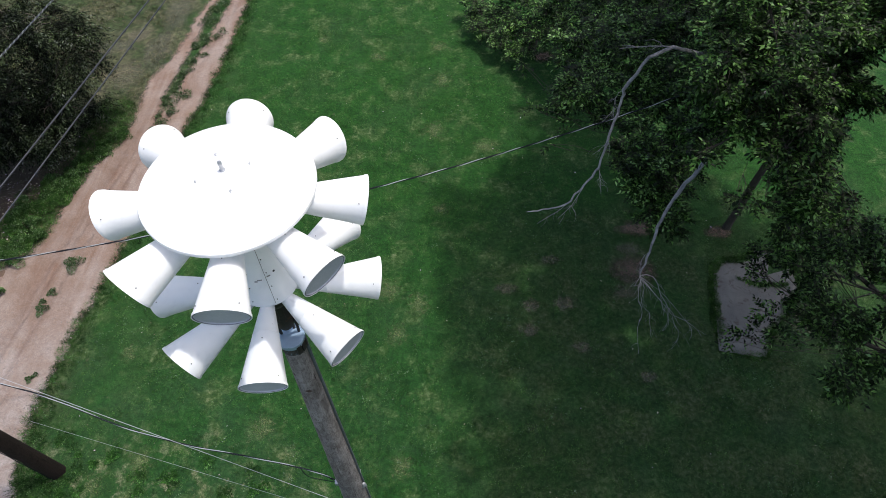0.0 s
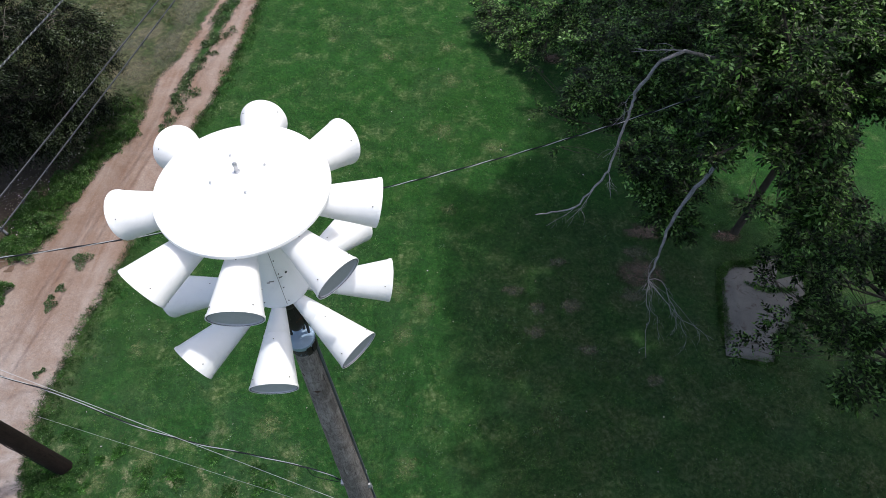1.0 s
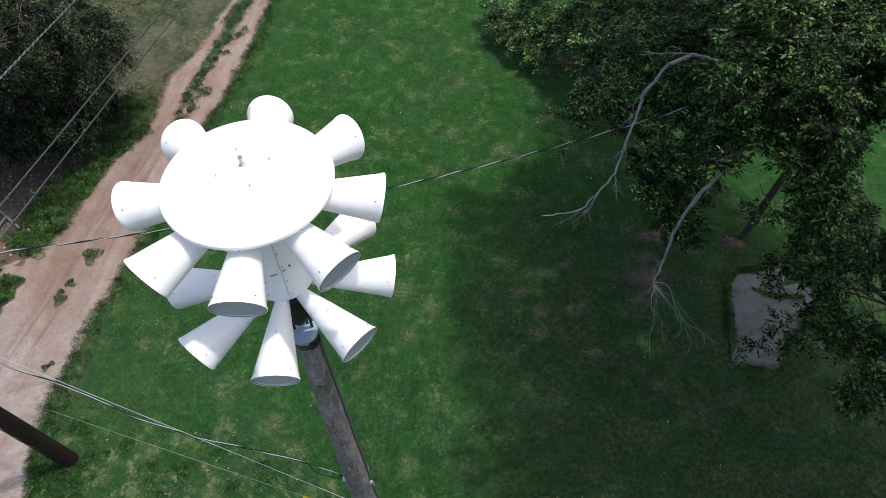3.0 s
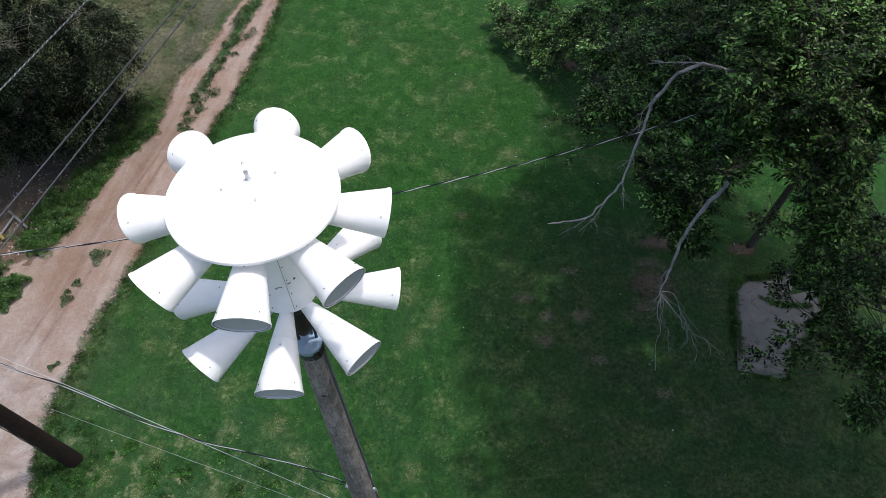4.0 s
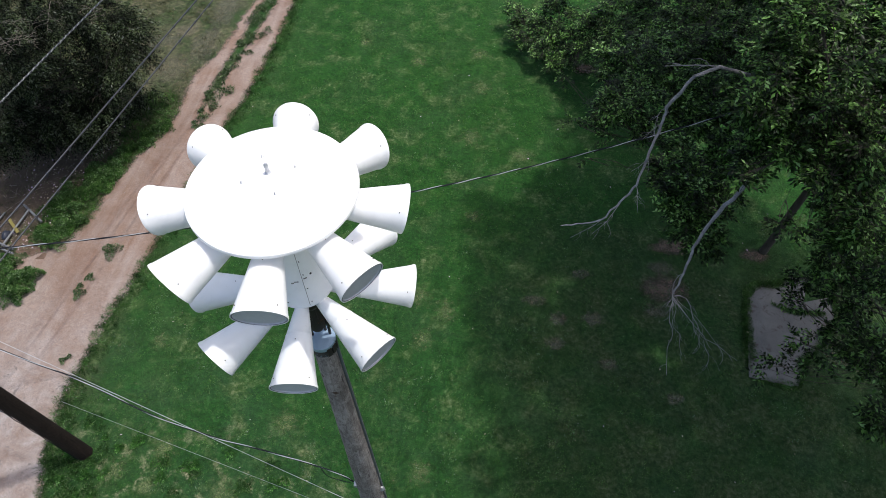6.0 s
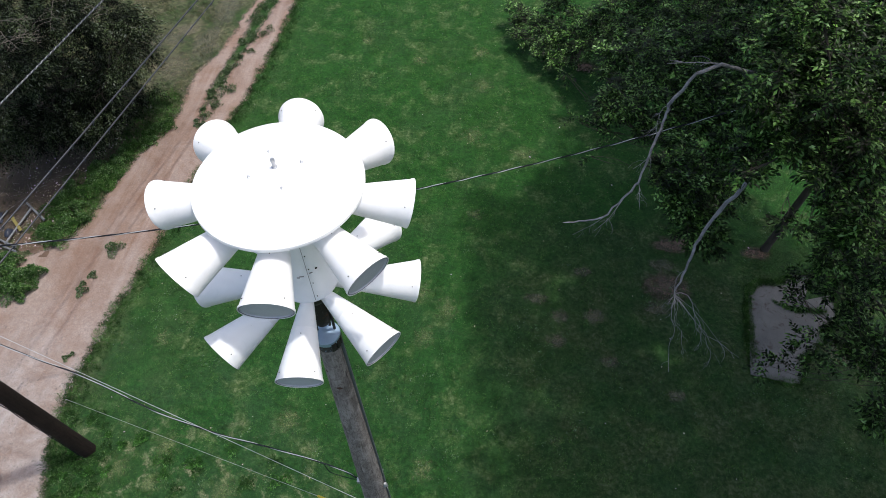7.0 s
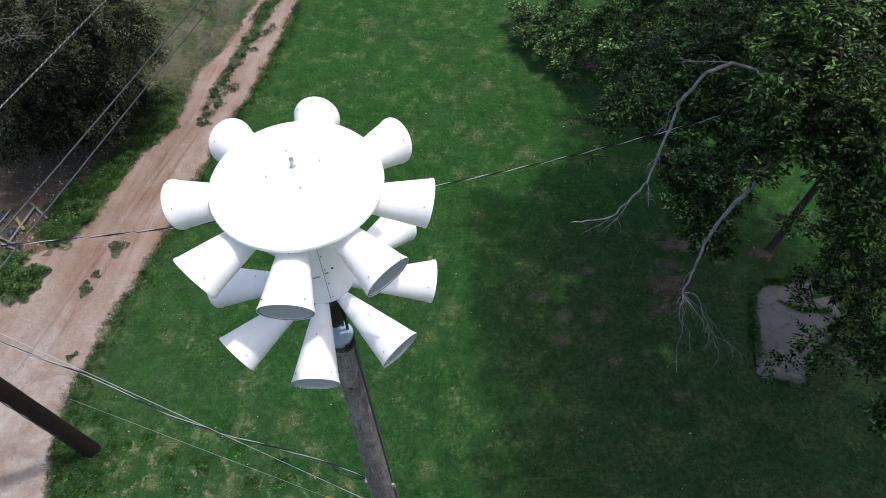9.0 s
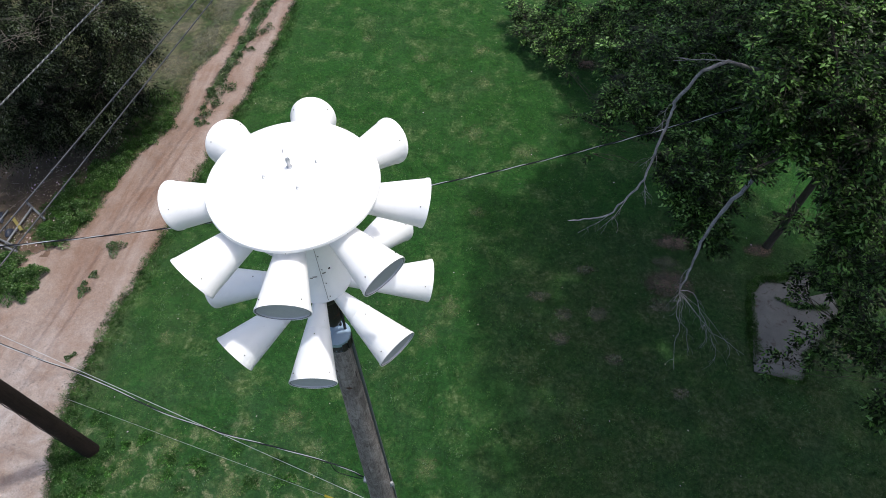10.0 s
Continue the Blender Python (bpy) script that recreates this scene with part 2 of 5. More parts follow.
def lane_dirt():
    """Pink-grey packed dirt with wheel streaks along the lane, reddish bare spots and gravel grain."""
    m, n, l, b = material("pink_gravel_dirt", 0.95)
    v = coords(n, l)
    streak = noise_tex(n, l, coords(n, l, (1.5, 0.2, 1)), 1.2, 6, 0.6, 0.9)
    c = ramp(n, l, streak, [(0.34, (0.195, 0.110, 0.075)), (0.5, (0.265, 0.190, 0.152)), (0.68, (0.36, 0.295, 0.262))])
    c = mix(n, l, 0.55, c, ramp(n, l, noise_tex(n, l, v, 0.8, 7, 0.68, 0.4), [(0.35, (0.21, 0.130, 0.093)), (0.5, (0.265, 0.192, 0.155)), (0.65, (0.34, 0.28, 0.25))]))
    grain = noise_tex(n, l, v, 42, 8, 0.8)
    sy = n.new("ShaderNodeSeparateXYZ")
    l.new(v, sy.inputs[0])
    loose = n.new("ShaderNodeMapRange")
    loose.inputs["From Min"].default_value, loose.inputs["From Max"].default_value = 6.5, 1.5
    loose.inputs["To Max"].default_value = 0.75
    l.new(sy.outputs[1], loose.inputs["Value"])
    c = mix(n, l, loose.outputs[0], c, ramp(n, l, noise_tex(n, l, v, 1.3, 7, 0.7, 0.5), [(0.34, (0.25, 0.185, 0.152)), (0.48, (0.33, 0.278, 0.252)), (0.66, (0.45, 0.42, 0.405))]))
    stones = noise_tex(n, l, v, 13, 5, 0.75)
    c = mix(n, l, 0.28, c, ramp(n, l, stones, [(0.32, (0.6, 0.58, 0.56)), (0.5, (0.97, 0.97, 0.97)), (0.68, (1.4, 1.4, 1.4))]), "MULTIPLY")
    c = mix(n, l, 0.42, c, ramp(n, l, grain, [(0.32, (0.35, 0.35, 0.35)), (0.5, (0.95, 0.95, 0.95)), (0.68, (1.8, 1.8, 1.8))]), "MULTIPLY")
    l.new(c, b.inputs["Base Color"])
    bump(n, l, b, grain, 0.8, 0.03)
    # the dirt thins out into the turf at its rims
    at = n.new("ShaderNodeAttribute")
    at.attribute_name = "rim"
    ragged = n.new("ShaderNodeMath")
    ragged.operation = "MULTIPLY_ADD"
    ragged.inputs[1].default_value = 0.62
    l.new(noise_tex(n, l, v, 3.4, 8, 0.72, 0.3), ragged.inputs[0])
    l.new(at.outputs["Fac"], ragged.inputs[2])
    tr, ms = n.new("ShaderNodeBsdfTransparent"), n.new("ShaderNodeMixShader")
    l.new(ramp(n, l, ragged.outputs[0], [(0.23, (0, 0, 0)), (0.45, (1, 1, 1))]), ms.inputs[0])
    l.new(tr.outputs[0], ms.inputs[1])
    l.new(b.outputs[0], ms.inputs[2])
    l.new(ms.outputs[0], n["Material Output"].inputs["Surface"])
    return m


M_DIRT = lane_dirt()
M_REDSOIL = two_scale("reddish_soil", (0.085, 0.056, 0.04), (0.20, 0.135, 0.10), 1.4, 24, 0.95, 0.0, 0.8, 0.03)
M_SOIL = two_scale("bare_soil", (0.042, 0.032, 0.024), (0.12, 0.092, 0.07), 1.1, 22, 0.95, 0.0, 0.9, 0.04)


def worn_soil(name, ragged, most, tint=(1, 1, 1)):
    """Thin worn soil that fades into the turf round its ragged rim."""
    m, n, l, b = material(name, 0.95)
    v = coords(n, l)
    g = noise_tex(n, l, v, 26, 6, 0.7)
    c = mix(n, l, 0.5, ramp(n, l, noise_tex(n, l, v, 3.0, 5, 0.6), [(0.35, (0.085, 0.062, 0.044)), (0.65, (0.19, 0.138, 0.105))]), ramp(n, l, g, [(0.3, (0.045, 0.036, 0.024)), (0.7, (0.21, 0.155, 0.12))]))
    l.new(mix(n, l, 1.0, c, tint, "MULTIPLY"), b.inputs["Base Color"])
    bump(n, l, b, g, 0.8, 0.02)
    rim = n.new("ShaderNodeVectorMath")
    rim.operation = "DISTANCE"
    rim.inputs[1].default_value = (0.5, 0.5, 0.5)
    flat = n.new("ShaderNodeVectorMath")
    flat.operation = "MULTIPLY_ADD"
    flat.inputs[1].default_value, flat.inputs[2].default_value = (1, 1, 0), (0, 0, 0.5)
    l.new(coords(n, l, (1, 1, 1), "Generated"), flat.inputs[0])
    l.new(flat.outputs[0], rim.inputs[0])
    edge = n.new("ShaderNodeMath")
    edge.operation = "MULTIPLY_ADD"
    edge.inputs[1].default_value = ragged
    l.new(noise_tex(n, l, v, 7.0, 7, 0.75, 0.4), edge.inputs[0])
    l.new(rim.outputs["Value"], edge.inputs[2])
    tr, ms = n.new("ShaderNodeBsdfTransparent"), n.new("ShaderNodeMixShader")
    l.new(ramp(n, l, edge.outputs[0], [(0.19 + 0.5 * ragged, (most, most, most)), (0.41 + 0.5 * ragged, (0, 0, 0))]), ms.inputs[0])
    l.new(tr.outputs[0], ms.inputs[1])
    l.new(b.outputs[0], ms.inputs[2])
    l.new(ms.outputs[0], n["Material Output"].inputs["Surface"])
    return m


def straw_specks():
    """Sparse pale straw and dry growth lying in the turf, dense at the heart of a patch."""
    m, n, l, b = material("pale_straw", 0.95)
    v = coords(n, l)
    g = noise_tex(n, l, v, 30, 5, 0.7)
    l.new(ramp(n, l, g, [(0.35, (0.05, 0.095, 0.03)), (0.5, (0.115, 0.16, 0.062)), (0.68, (0.25, 0.27, 0.145))]), b.inputs["Base Color"])
    bump(n, l, b, g, 0.7, 0.02)
    flat, rim = n.new("ShaderNodeVectorMath"), n.new("ShaderNodeVectorMath")
    flat.operation, rim.operation = "MULTIPLY_ADD", "DISTANCE"
    flat.inputs[1].default_value, flat.inputs[2].default_value = (1, 1, 0), (0, 0, 0.5)
    rim.inputs[1].default_value = (0.5, 0.5, 0.5)
    l.new(coords(n, l, (1, 1, 1), "Generated"), flat.inputs[0])
    l.new(flat.outputs[0], rim.inputs[0])
    edge = n.new("ShaderNodeMath")
    edge.operation = "MULTIPLY_ADD"
    edge.inputs[1].default_value = 1.5
    l.new(noise_tex(n, l, v, 8.0, 8, 0.8, 0.3), edge.inputs[0])
    l.new(rim.outputs["Value"], edge.inputs[2])
    tr, ms = n.new("ShaderNodeBsdfTransparent"), n.new("ShaderNodeMixShader")
    l.new(ramp(n, l, edge.outputs[0], [(0.74, (0.6, 0.6, 0.6)), (0.98, (0, 0, 0))]), ms.inputs[0])
    l.new(tr.outputs[0], ms.inputs[1])
    l.new(b.outputs[0], ms.inputs[2])
    l.new(ms.outputs[0], n["Material Output"].inputs["Surface"])
    return m


M_STRAW = straw_specks()
M_WORN = worn_soil("worn_turf", 0.55, 0.75)
M_DUST = worn_soil("dusty_turf", 1.1, 0.5, (0.95, 1.28, 1.2))
M_SPOT = worn_soil("thin_turf", 1.1, 0.45, (1.2, 1.5, 1.4))
M_CONCRETE = two_scale("stained_concrete", (0.085, 0.086, 0.082), (0.205, 0.20, 0.188), 1.6, 45, 0.85, 0.0, 0.4, 0.006, ((0.075, 0.062, 0.05), 0.56))
M_BARK = two_scale("tree_bark", (0.028, 0.024, 0.019), (0.105, 0.090, 0.072), 3, 18, 0.9, 0.0, 0.9, 0.03, None, (1, 1, 0.3))
M_DEAD = two_scale("bare_grey_branch", (0.035, 0.034, 0.037), (0.46, 0.46, 0.48), 7, 38, 0.8, 0.0, 1.0, 0.02)
# low last value paints the crowns' dark gaps deeper into the colour
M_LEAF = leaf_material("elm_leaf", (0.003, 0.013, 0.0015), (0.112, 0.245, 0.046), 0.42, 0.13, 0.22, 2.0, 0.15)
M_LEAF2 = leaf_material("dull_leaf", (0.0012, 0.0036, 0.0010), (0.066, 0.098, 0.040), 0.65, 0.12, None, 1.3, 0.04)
M_WEED = leaf_material("weed_leaf", (0.026, 0.075, 0.018), (0.11, 0.20, 0.058), 0.85)
M_SOFT = leaf_material("soft_weed_leaf", (0.04, 0.08, 0.028), (0.14, 0.205, 0.088), 0.9)
M_BLADE = leaf_material("grass_blade", (0.026, 0.088, 0.014), (0.078, 0.150, 0.036), 0.7)
M_DRY = leaf_material("dry_blade", (0.05, 0.062, 0.024), (0.12, 0.125, 0.062), 0.8)
M_CLOVER = leaf_material("clover_leaf", (0.028, 0.082, 0.020), (0.082, 0.148, 0.056), 0.9)
M_TURF = leaf_material("turf_weed_leaf", (0.017, 0.058, 0.012), (0.06, 0.125, 0.032), 0.9)
M_LUSH = leaf_material("lush_weed_leaf", (0.022, 0.085, 0.014), (0.075, 0.185, 0.038), 0.8)
M_LITTER = leaf_material("dry_leaf", (0.14, 0.13, 0.08), (0.4, 0.38, 0.28), 0.8)
M_TWIG = two_scale("dry_twig", (0.10, 0.08, 0.065), (0.34, 0.30, 0.26), 5, 40, 0.9)
M_YELLOW = two_scale("yellow_plastic", (0.45, 0.36, 0.02), (0.62, 0.5, 0.05), 5, 40, 0.5)
M_OCHRE = two_scale("faded_yellow_paint", (0.13, 0.11, 0.035), (0.26, 0.22, 0.07), 9, 40, 0.8)
M_BLUE = two_scale("dark_blue_sheet", (0.008, 0.011, 0.02), (0.03, 0.038, 0.06), 5, 40, 0.5)
M_STONE = two_scale("pale_pebble", (0.16, 0.13, 0.115), (0.34, 0.3, 0.28), 8, 40, 0.9)


# ---- builders ----
class Shape:
    """Collects vertices and faces, then becomes one mesh object."""

    def __init__(self):
        self.v, self.f = [], []

    def ring_loft(self, rings, caps=True, close=True):
        s, k = len(self.v), len(rings[0])
        for r in rings:
            self.v += [tuple(p) for p in r]
        for i in range(len(rings) - 1):
            for j in range(k if close else k - 1):
                a, b = s + i * k + j, s + i * k + (j + 1) % k
                self.f.append((a, b, b + k, a + k))
        if caps:
            self.f.append(tuple(range(s + k - 1, s - 1, -1)))
            self.f.append(tuple(range(s + (len(rings) - 1) * k, s + len(rings) * k)))
        return self

    def tube(self, pts, radii, k=8, caps=True, wobble=0.0, rng=random):
        pts = [Vector(p) for p in pts]
        rings, side = [], None
        for i, p in enumerate(pts):
            d = (pts[min(i + 1, len(pts) - 1)] - pts[max(i - 1, 0)]).normalized()
            if side is None:
                side = d.orthogonal().normalized()
            side = (side - d * side.dot(d)).normalized()
            up = d.cross(side)
            r = radii[i] if isinstance(radii, (list, tuple)) else radii
            rings.append([p + (side * math.cos(a) + up * math.sin(a)) * r * (1 + wobble * rng.uniform(-1, 1))
                          for a in (2 * math.pi * j / k for j in range(k))])
        return self.ring_loft(rings, caps)

    def spin(self, profile, k=48, caps=True):
        """Turns (radius, height) pairs round z."""
        return self.ring_loft([[(r * math.cos(a), r * math.sin(a), z) for a in (2 * math.pi * j / k for j in range(k))] for r, z in profile], caps)

    def box(self, lo, hi):
        (x0, y0, z0), (x1, y1, z1) = lo, hi
        s = len(self.v)
        self.v += [(x, y, z) for z in (z0, z1) for x, y in ((x0, y0), (x1, y0), (x1, y1), (x0, y1))]
        self.f += [tuple(s + i for i in q) for q in ((3, 2, 1, 0), (4, 5, 6, 7), (0, 1, 5, 4), (1, 2, 6, 5), (2, 3, 7, 6), (3, 0, 4, 7))]
        return self

    def mesh(self, name, mat, smooth=True, bevel=0.0):
        me = bpy.data.meshes.new(name)
        me.from_pydata(self.v, [], self.f)
        if bevel:
            bm = bmesh.new()
            bm.from_mesh(me)
            bmesh.ops.bevel(bm, geom=bm.edges[:], offset=bevel, segments=2, affect="EDGES", profile=0.5)
            bm.to_mesh(me)
            bm.free()
        me.materials.append(mat)
        if smooth:
            me.shade_smooth()
            me.set_sharp_from_angle(angle=radians(40))
        return me


def part(name, shape, mat, parent=None, label="", m=None, bevel=0.0, smooth=True):
    """One mesh object, under a thing or a part where parent is given."""
    me = shape if isinstance(shape, bpy.types.Mesh) else shape.mesh(name, mat, smooth, bevel)
    ob = new(name, me)
    if parent:
        ob.parent = parent
    if m is not None:
        ob.matrix_basis = m
    return tagged(ob, label)


def thing(name, label, category, at=(0, 0, 0), group="", kind=""):
    ob = new(name)
    ob.location = at
    ob.empty_display_size = 0.2
    return tagged(ob, label, category, group, kind)


def mesh_arrays(name, verts, faces, mat, smooth=False):
    """A mesh from arrays of vertices and of triangles."""
    me = bpy.data.meshes.new(name)
    me.vertices.add(len(verts))
    me.vertices.foreach_set("co", verts.astype(np.float32).ravel())
    n, k = faces.shape
    me.loops.add(n * k)
    me.loops.foreach_set("vertex_index", faces.astype(np.int32).ravel())
    me.polygons.add(n)
    me.polygons.foreach_set("loop_start", np.arange(0, n * k, k, dtype=np.int32))
    me.update(calc_edges=True)
    me.materials.append(mat)
    return me


# ---- ground ----
def fbm(x, y, s):
    return noise.fractal(Vector((x * s, y * s, 3.7)), 1.0, 2.0, 4)


def spline(points, y):
    """x of a west or east border at a given y."""
    ys = [p[1] for p in points][::-1]
    xs = [p[0] for p in points][::-1]
    return float(np.interp(y, ys, xs))


EAST = [(-4.9, 60), (-6.3, 21), (-6.39, 19.7), (-6.5, 17.1), (-6.64, 15.06), (-6.84, 13.5), (-7.05, 12.5), (-7.5, 8.6), (-7.75, 6.86), (-8.0, 5.3), (-8.18, 3.7), (-8.36, 2.4), (-8.19, 1.1), (-7.92, 0.1), (-7.7, -1), (-7.5, -20)]
WEST = [(-7.6, 60), (-8.45, 21), (-8.48, 19.5), (-8.53, 17.2), (-8.72, 15.8), (-9.0, 14.8), (-8.95, 13), (-9.05, 11.8), (-9.4, 10.7), (-9.82, 9.4), (-9.97, 8.1), (-10.3, 6.9), (-11.3, 6.25), (-11.6, 5.2), (-12.2, 3), (-11.8, 0), (-11.5, -20)]
MIDDLE = [(-6.2, 60), (-7.34, 19.6), (-7.52, 18.06), (-7.69, 16.6), (-7.84, 15.6), (-8.04, 14), (-8.15, 12.7), (-8.25, 11.4), (-8.4, 9), (-8.4, -20)]


def track_edges(y):
    return (spline(WEST, y) + 0.08 * fbm(1.3, y, 0.9) + 0.05 * fbm(4.3, y, 4),
            spline(EAST, y) + 0.10 * fbm(7.3, y, 0.9) + 0.06 * fbm(9.3, y, 5))


def on_track(x, y, margin=0.0):
    w, e = track_edges(y)
    return w - margin < x < e + margin


def height(x, y):
    return 0.03 * fbm(x, y, 0.35)


def build_ground():
    s = Shape()
    xs = np.concatenate([[-900, -300, -100, -45], np.arange(-26, 26.1, 0.8), [45, 100, 300, 900]])
    ys = np.concatenate([[-900, -300, -100, -40], np.arange(-14, 34.1, 0.8), [50, 100, 300, 900]])
    s.v = [(x, y, height(x, y) if abs(x) < 60 and abs(y) < 60 else 0.0) for y in ys for x in xs]
    k = len(xs)
    s.f = [(j * k + i, j * k + i + 1, (j + 1) * k + i + 1, (j + 1) * k + i) for j in range(len(ys) - 1) for i in range(k - 1)]
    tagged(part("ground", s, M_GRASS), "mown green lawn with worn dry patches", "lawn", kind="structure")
    s = Shape()
    ys = np.arange(-20, 60, 0.1)
    rows, rim, k = [], [], 33
    for y in ys:
        w, e = track_edges(y)
        m, half = spline(MIDDLE, y), float(np.interp(y, [11.2, 12.6, 14.5, 19], [-0.5, 0.02, 0.14, 0.24]))
        for i in range(k):
            x = w - 0.45 + (e - w + 0.9) * i / (k - 1)
            u = (x - w) / (e - w)
            rut = -0.012 * math.exp(-((u - 0.22) / 0.13) ** 2) - 0.012 * math.exp(-((u - 0.8) / 0.13) ** 2)
            rows.append((x, y, height(x, y) + 0.026 + rut + 0.005 * fbm(x, y, 3)))
            faded = 0.10 * max(0.0, y - 14.6) if u < 0.5 else 0.0
            rim.append(min(x - w - faded, e - x, abs(x - m) - half))
    s.v = rows
    s.f = [(j * k + i, j * k + i + 1, (j + 1) * k + i + 1, (j + 1) * k + i) for j in range(len(ys) - 1) for i in range(k - 1)]
    road = part("road", s, M_DIRT)
    road.data.attributes.new("rim", "FLOAT", "POINT").data.foreach_set("value", rim)
    tagged(road, "pinkish dirt and gravel two-track lane", "dirt road", kind="structure")


build_ground()


def blob_sheet(name, cx, cy, rx, ry, mat, label, category, lift=0.012, seed=0, turn=0.0):
    """A low worn patch with a ragged outline lying on the lawn."""
    soft = mat in (M_WORN, M_STRAW, M_SPOT)
    grow = 1.5 if soft else 1.0
    s = Shape()
    k, rings = 40, 6
    for r in range(rings):
        for j in range(k):
            a = 2 * math.pi * j / k
            q = (r + 0.3) / (rings - 0.7) * (1 + 0.55 * fbm(math.cos(a) + seed, math.sin(a), 2.2))
            dx, dy = grow * rx * q * math.cos(a), grow * ry * q * math.sin(a)
            x, y = cx + dx * math.cos(turn) - dy * math.sin(turn), cy + dx * math.sin(turn) + dy * math.cos(turn)
            s.v.append((x, y, height(x, y) + (lift if r < rings - 1 or soft else -0.03)))
    for r in range(rings - 1):
        for j in range(k):
            a, b = r * k + j, r * k + (j + 1) % k
            s.f.append((a, b, b + k, a + k))
    s.f.append(tuple(range(k - 1, -1, -1)))
    return tagged(part(name, s, mat), label, category, kind="structure")


blob_sheet("bare_patch", 7.0, 6.9, 0.55, 0.4, M_WORN, "reddish bare soil patch in the lawn", "bare soil", seed=1)
blob_sheet("bare_patch", 9.8, 8.3, 0.34, 0.2, M_WORN, "reddish bare soil ring round a trunk", "bare soil", seed=5)
blob_sheet("bare_patch", 7.6, 8.4, 0.6, 0.3, M_WORN, "worn soil patch under the tree", "bare soil", seed=9)
blob_sheet("bare_patch", 5.1, 16.3, 0.35, 0.3, M_WORN, "pale bare soil beside a trunk", "bare soil", seed=12)
for i, (x, y, rx, ry) in enumerate([(3.36, 6.23, 0.24, 0.16), (4.05, 5.73, 0.22, 0.16), (3.91, 4.93, 0.2, 0.18), (6.6, 6.16, 0.26, 0.18), (6.92, 3.65, 0.2, 0.14), (5.32, 4.44, 0.22, 0.12), (4.73, 7.2, 0.24, 0.14), (11.58, 5.34, 0.55, 0.4), (6.98, 7.62, 0.3, 0.2), (4.94, 5.76, 0.25, 0.2)]):
    blob_sheet("bare_patch", x, y, rx, ry, M_SPOT, "small worn bare spot in the shaded lawn", "bare soil", seed=30 + 3 * i, lift=0.01)
for i, (x, y, rx, ry, mat) in enumerate([(-9.9, 14.9, 0.5, 0.75, M_SPOT), (-9.15, 16.4, 0.6, 1.5, M_DUST), (-9.0, 18.6, 0.6, 1.6, M_DUST), (-10.6, 16.6, 0.6, 0.5, M_DUST), (-10.2, 17.2, 0.5, 0.35, M_SPOT), (-11.3, 16.2, 0.7, 0.8, M_DUST)]):
    blob_sheet("bare_patch", x, y, rx, ry, mat, "dusty worn patch in the rough grass beside the lane", "bare soil", seed=70 + 3 * i, lift=0.012 + 0.003 * i)
blob_sheet("bare_patch", -11.25, 6.85, 0.85, 0.6, M_REDSOIL, "reddish bare dirt spreading from the lane", "bare soil", seed=60, lift=0.022)
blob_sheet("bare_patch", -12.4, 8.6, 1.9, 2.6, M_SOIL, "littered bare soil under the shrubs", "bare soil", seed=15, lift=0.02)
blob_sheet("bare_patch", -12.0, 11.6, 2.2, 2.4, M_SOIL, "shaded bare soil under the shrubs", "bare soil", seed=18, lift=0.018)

for i, (x, y, rx, ry) in enumerate([(1.28, 16.82, 0.45, 0.5), (-0.84, 16.2, 0.5, 0.35), (1.43, 15.0, 0.5, 0.5), (1.36, 12.4, 0.55, 0.4), (2.88, 11.7, 0.6, 0.35), (-3.16, 17.1, 0.3, 0.25), (-6.54, 4.04, 0.4, 0.3),
                                    (-5.46, 1.36, 0.5, 0.35), (-2.65, 2.16, 0.3, 0.5), (-6.43, 0.67, 0.35, 0.4), (-5.45, 0.38, 0.35, 0.3), (0.68, 1.31, 0.4, 0.35), (0.12, 6.05, 0.5, 0.6), (0.95, 5.7, 0.4, 0.45),
                                    (3.71, 2.24, 0.3, 0.2), (-3.72, 0.53, 0.6, 0.35), (0.5, 4.7, 0.4, 0.4), (1.6, 9.0, 0.4, 0.3)]):
    blob_sheet("dry_patch", x, y, rx, ry, M_STRAW, "pale straw-like dry patch in the lawn", "dry grass", lift=0.009, seed=70 + 2 * i, turn=0.7 * i)


SLAB = [(9.31, 7.08), (8.86, 4.4), (10.02, 4.22), (10.4, 5.0), (10.95, 5.55), (11.5, 6.3), (11.8, 7.65), (10.66, 7.68), (10.3, 7.32), (9.65, 7.28)]


def build_slab():
    s = Shape()
    base = SLAB
    rng = random.Random(4)
    pts = []
    for i, p in enumerate(base):
        q = base[(i + 1) % len(base)]
        for j in range(8):
            u = j / 8
            w = 0.012 if i < 2 else 0.05
            pts.append((p[0] + (q[0] - p[0]) * u + rng.uniform(-w, w), p[1] + (q[1] - p[1]) * u + rng.uniform(-w, w)))
    s.ring_loft([[(x, y, -0.05) for x, y in pts], [(x, y, 0.008) for x, y in pts],
                 [(10.5 + (x - 10.5) * 0.992, 5.9 + (y - 5.9) * 0.992, 0.02) for x, y in pts]])
    tagged(part("concrete_slab", s, M_CONCRETE), "stained grey concrete slab sunk in the lawn", "slab")


build_slab()

# ---- siren ----
R = 0.65                       # radius of the round cap
LEAN = (radians(-0.42), radians(0.447))
CAP_Z = 17.5 * R


def axis_point(z):
    return Vector((LEAN[0] * (z - CAP_Z), LEAN[1] * (z - CAP_Z), z))


POLE_TOP = 13.78 * R
TILT = Matrix.Rotation(LEAN[0], 4, "Y") @ Matrix.Rotation(-LEAN[1], 4, "X")


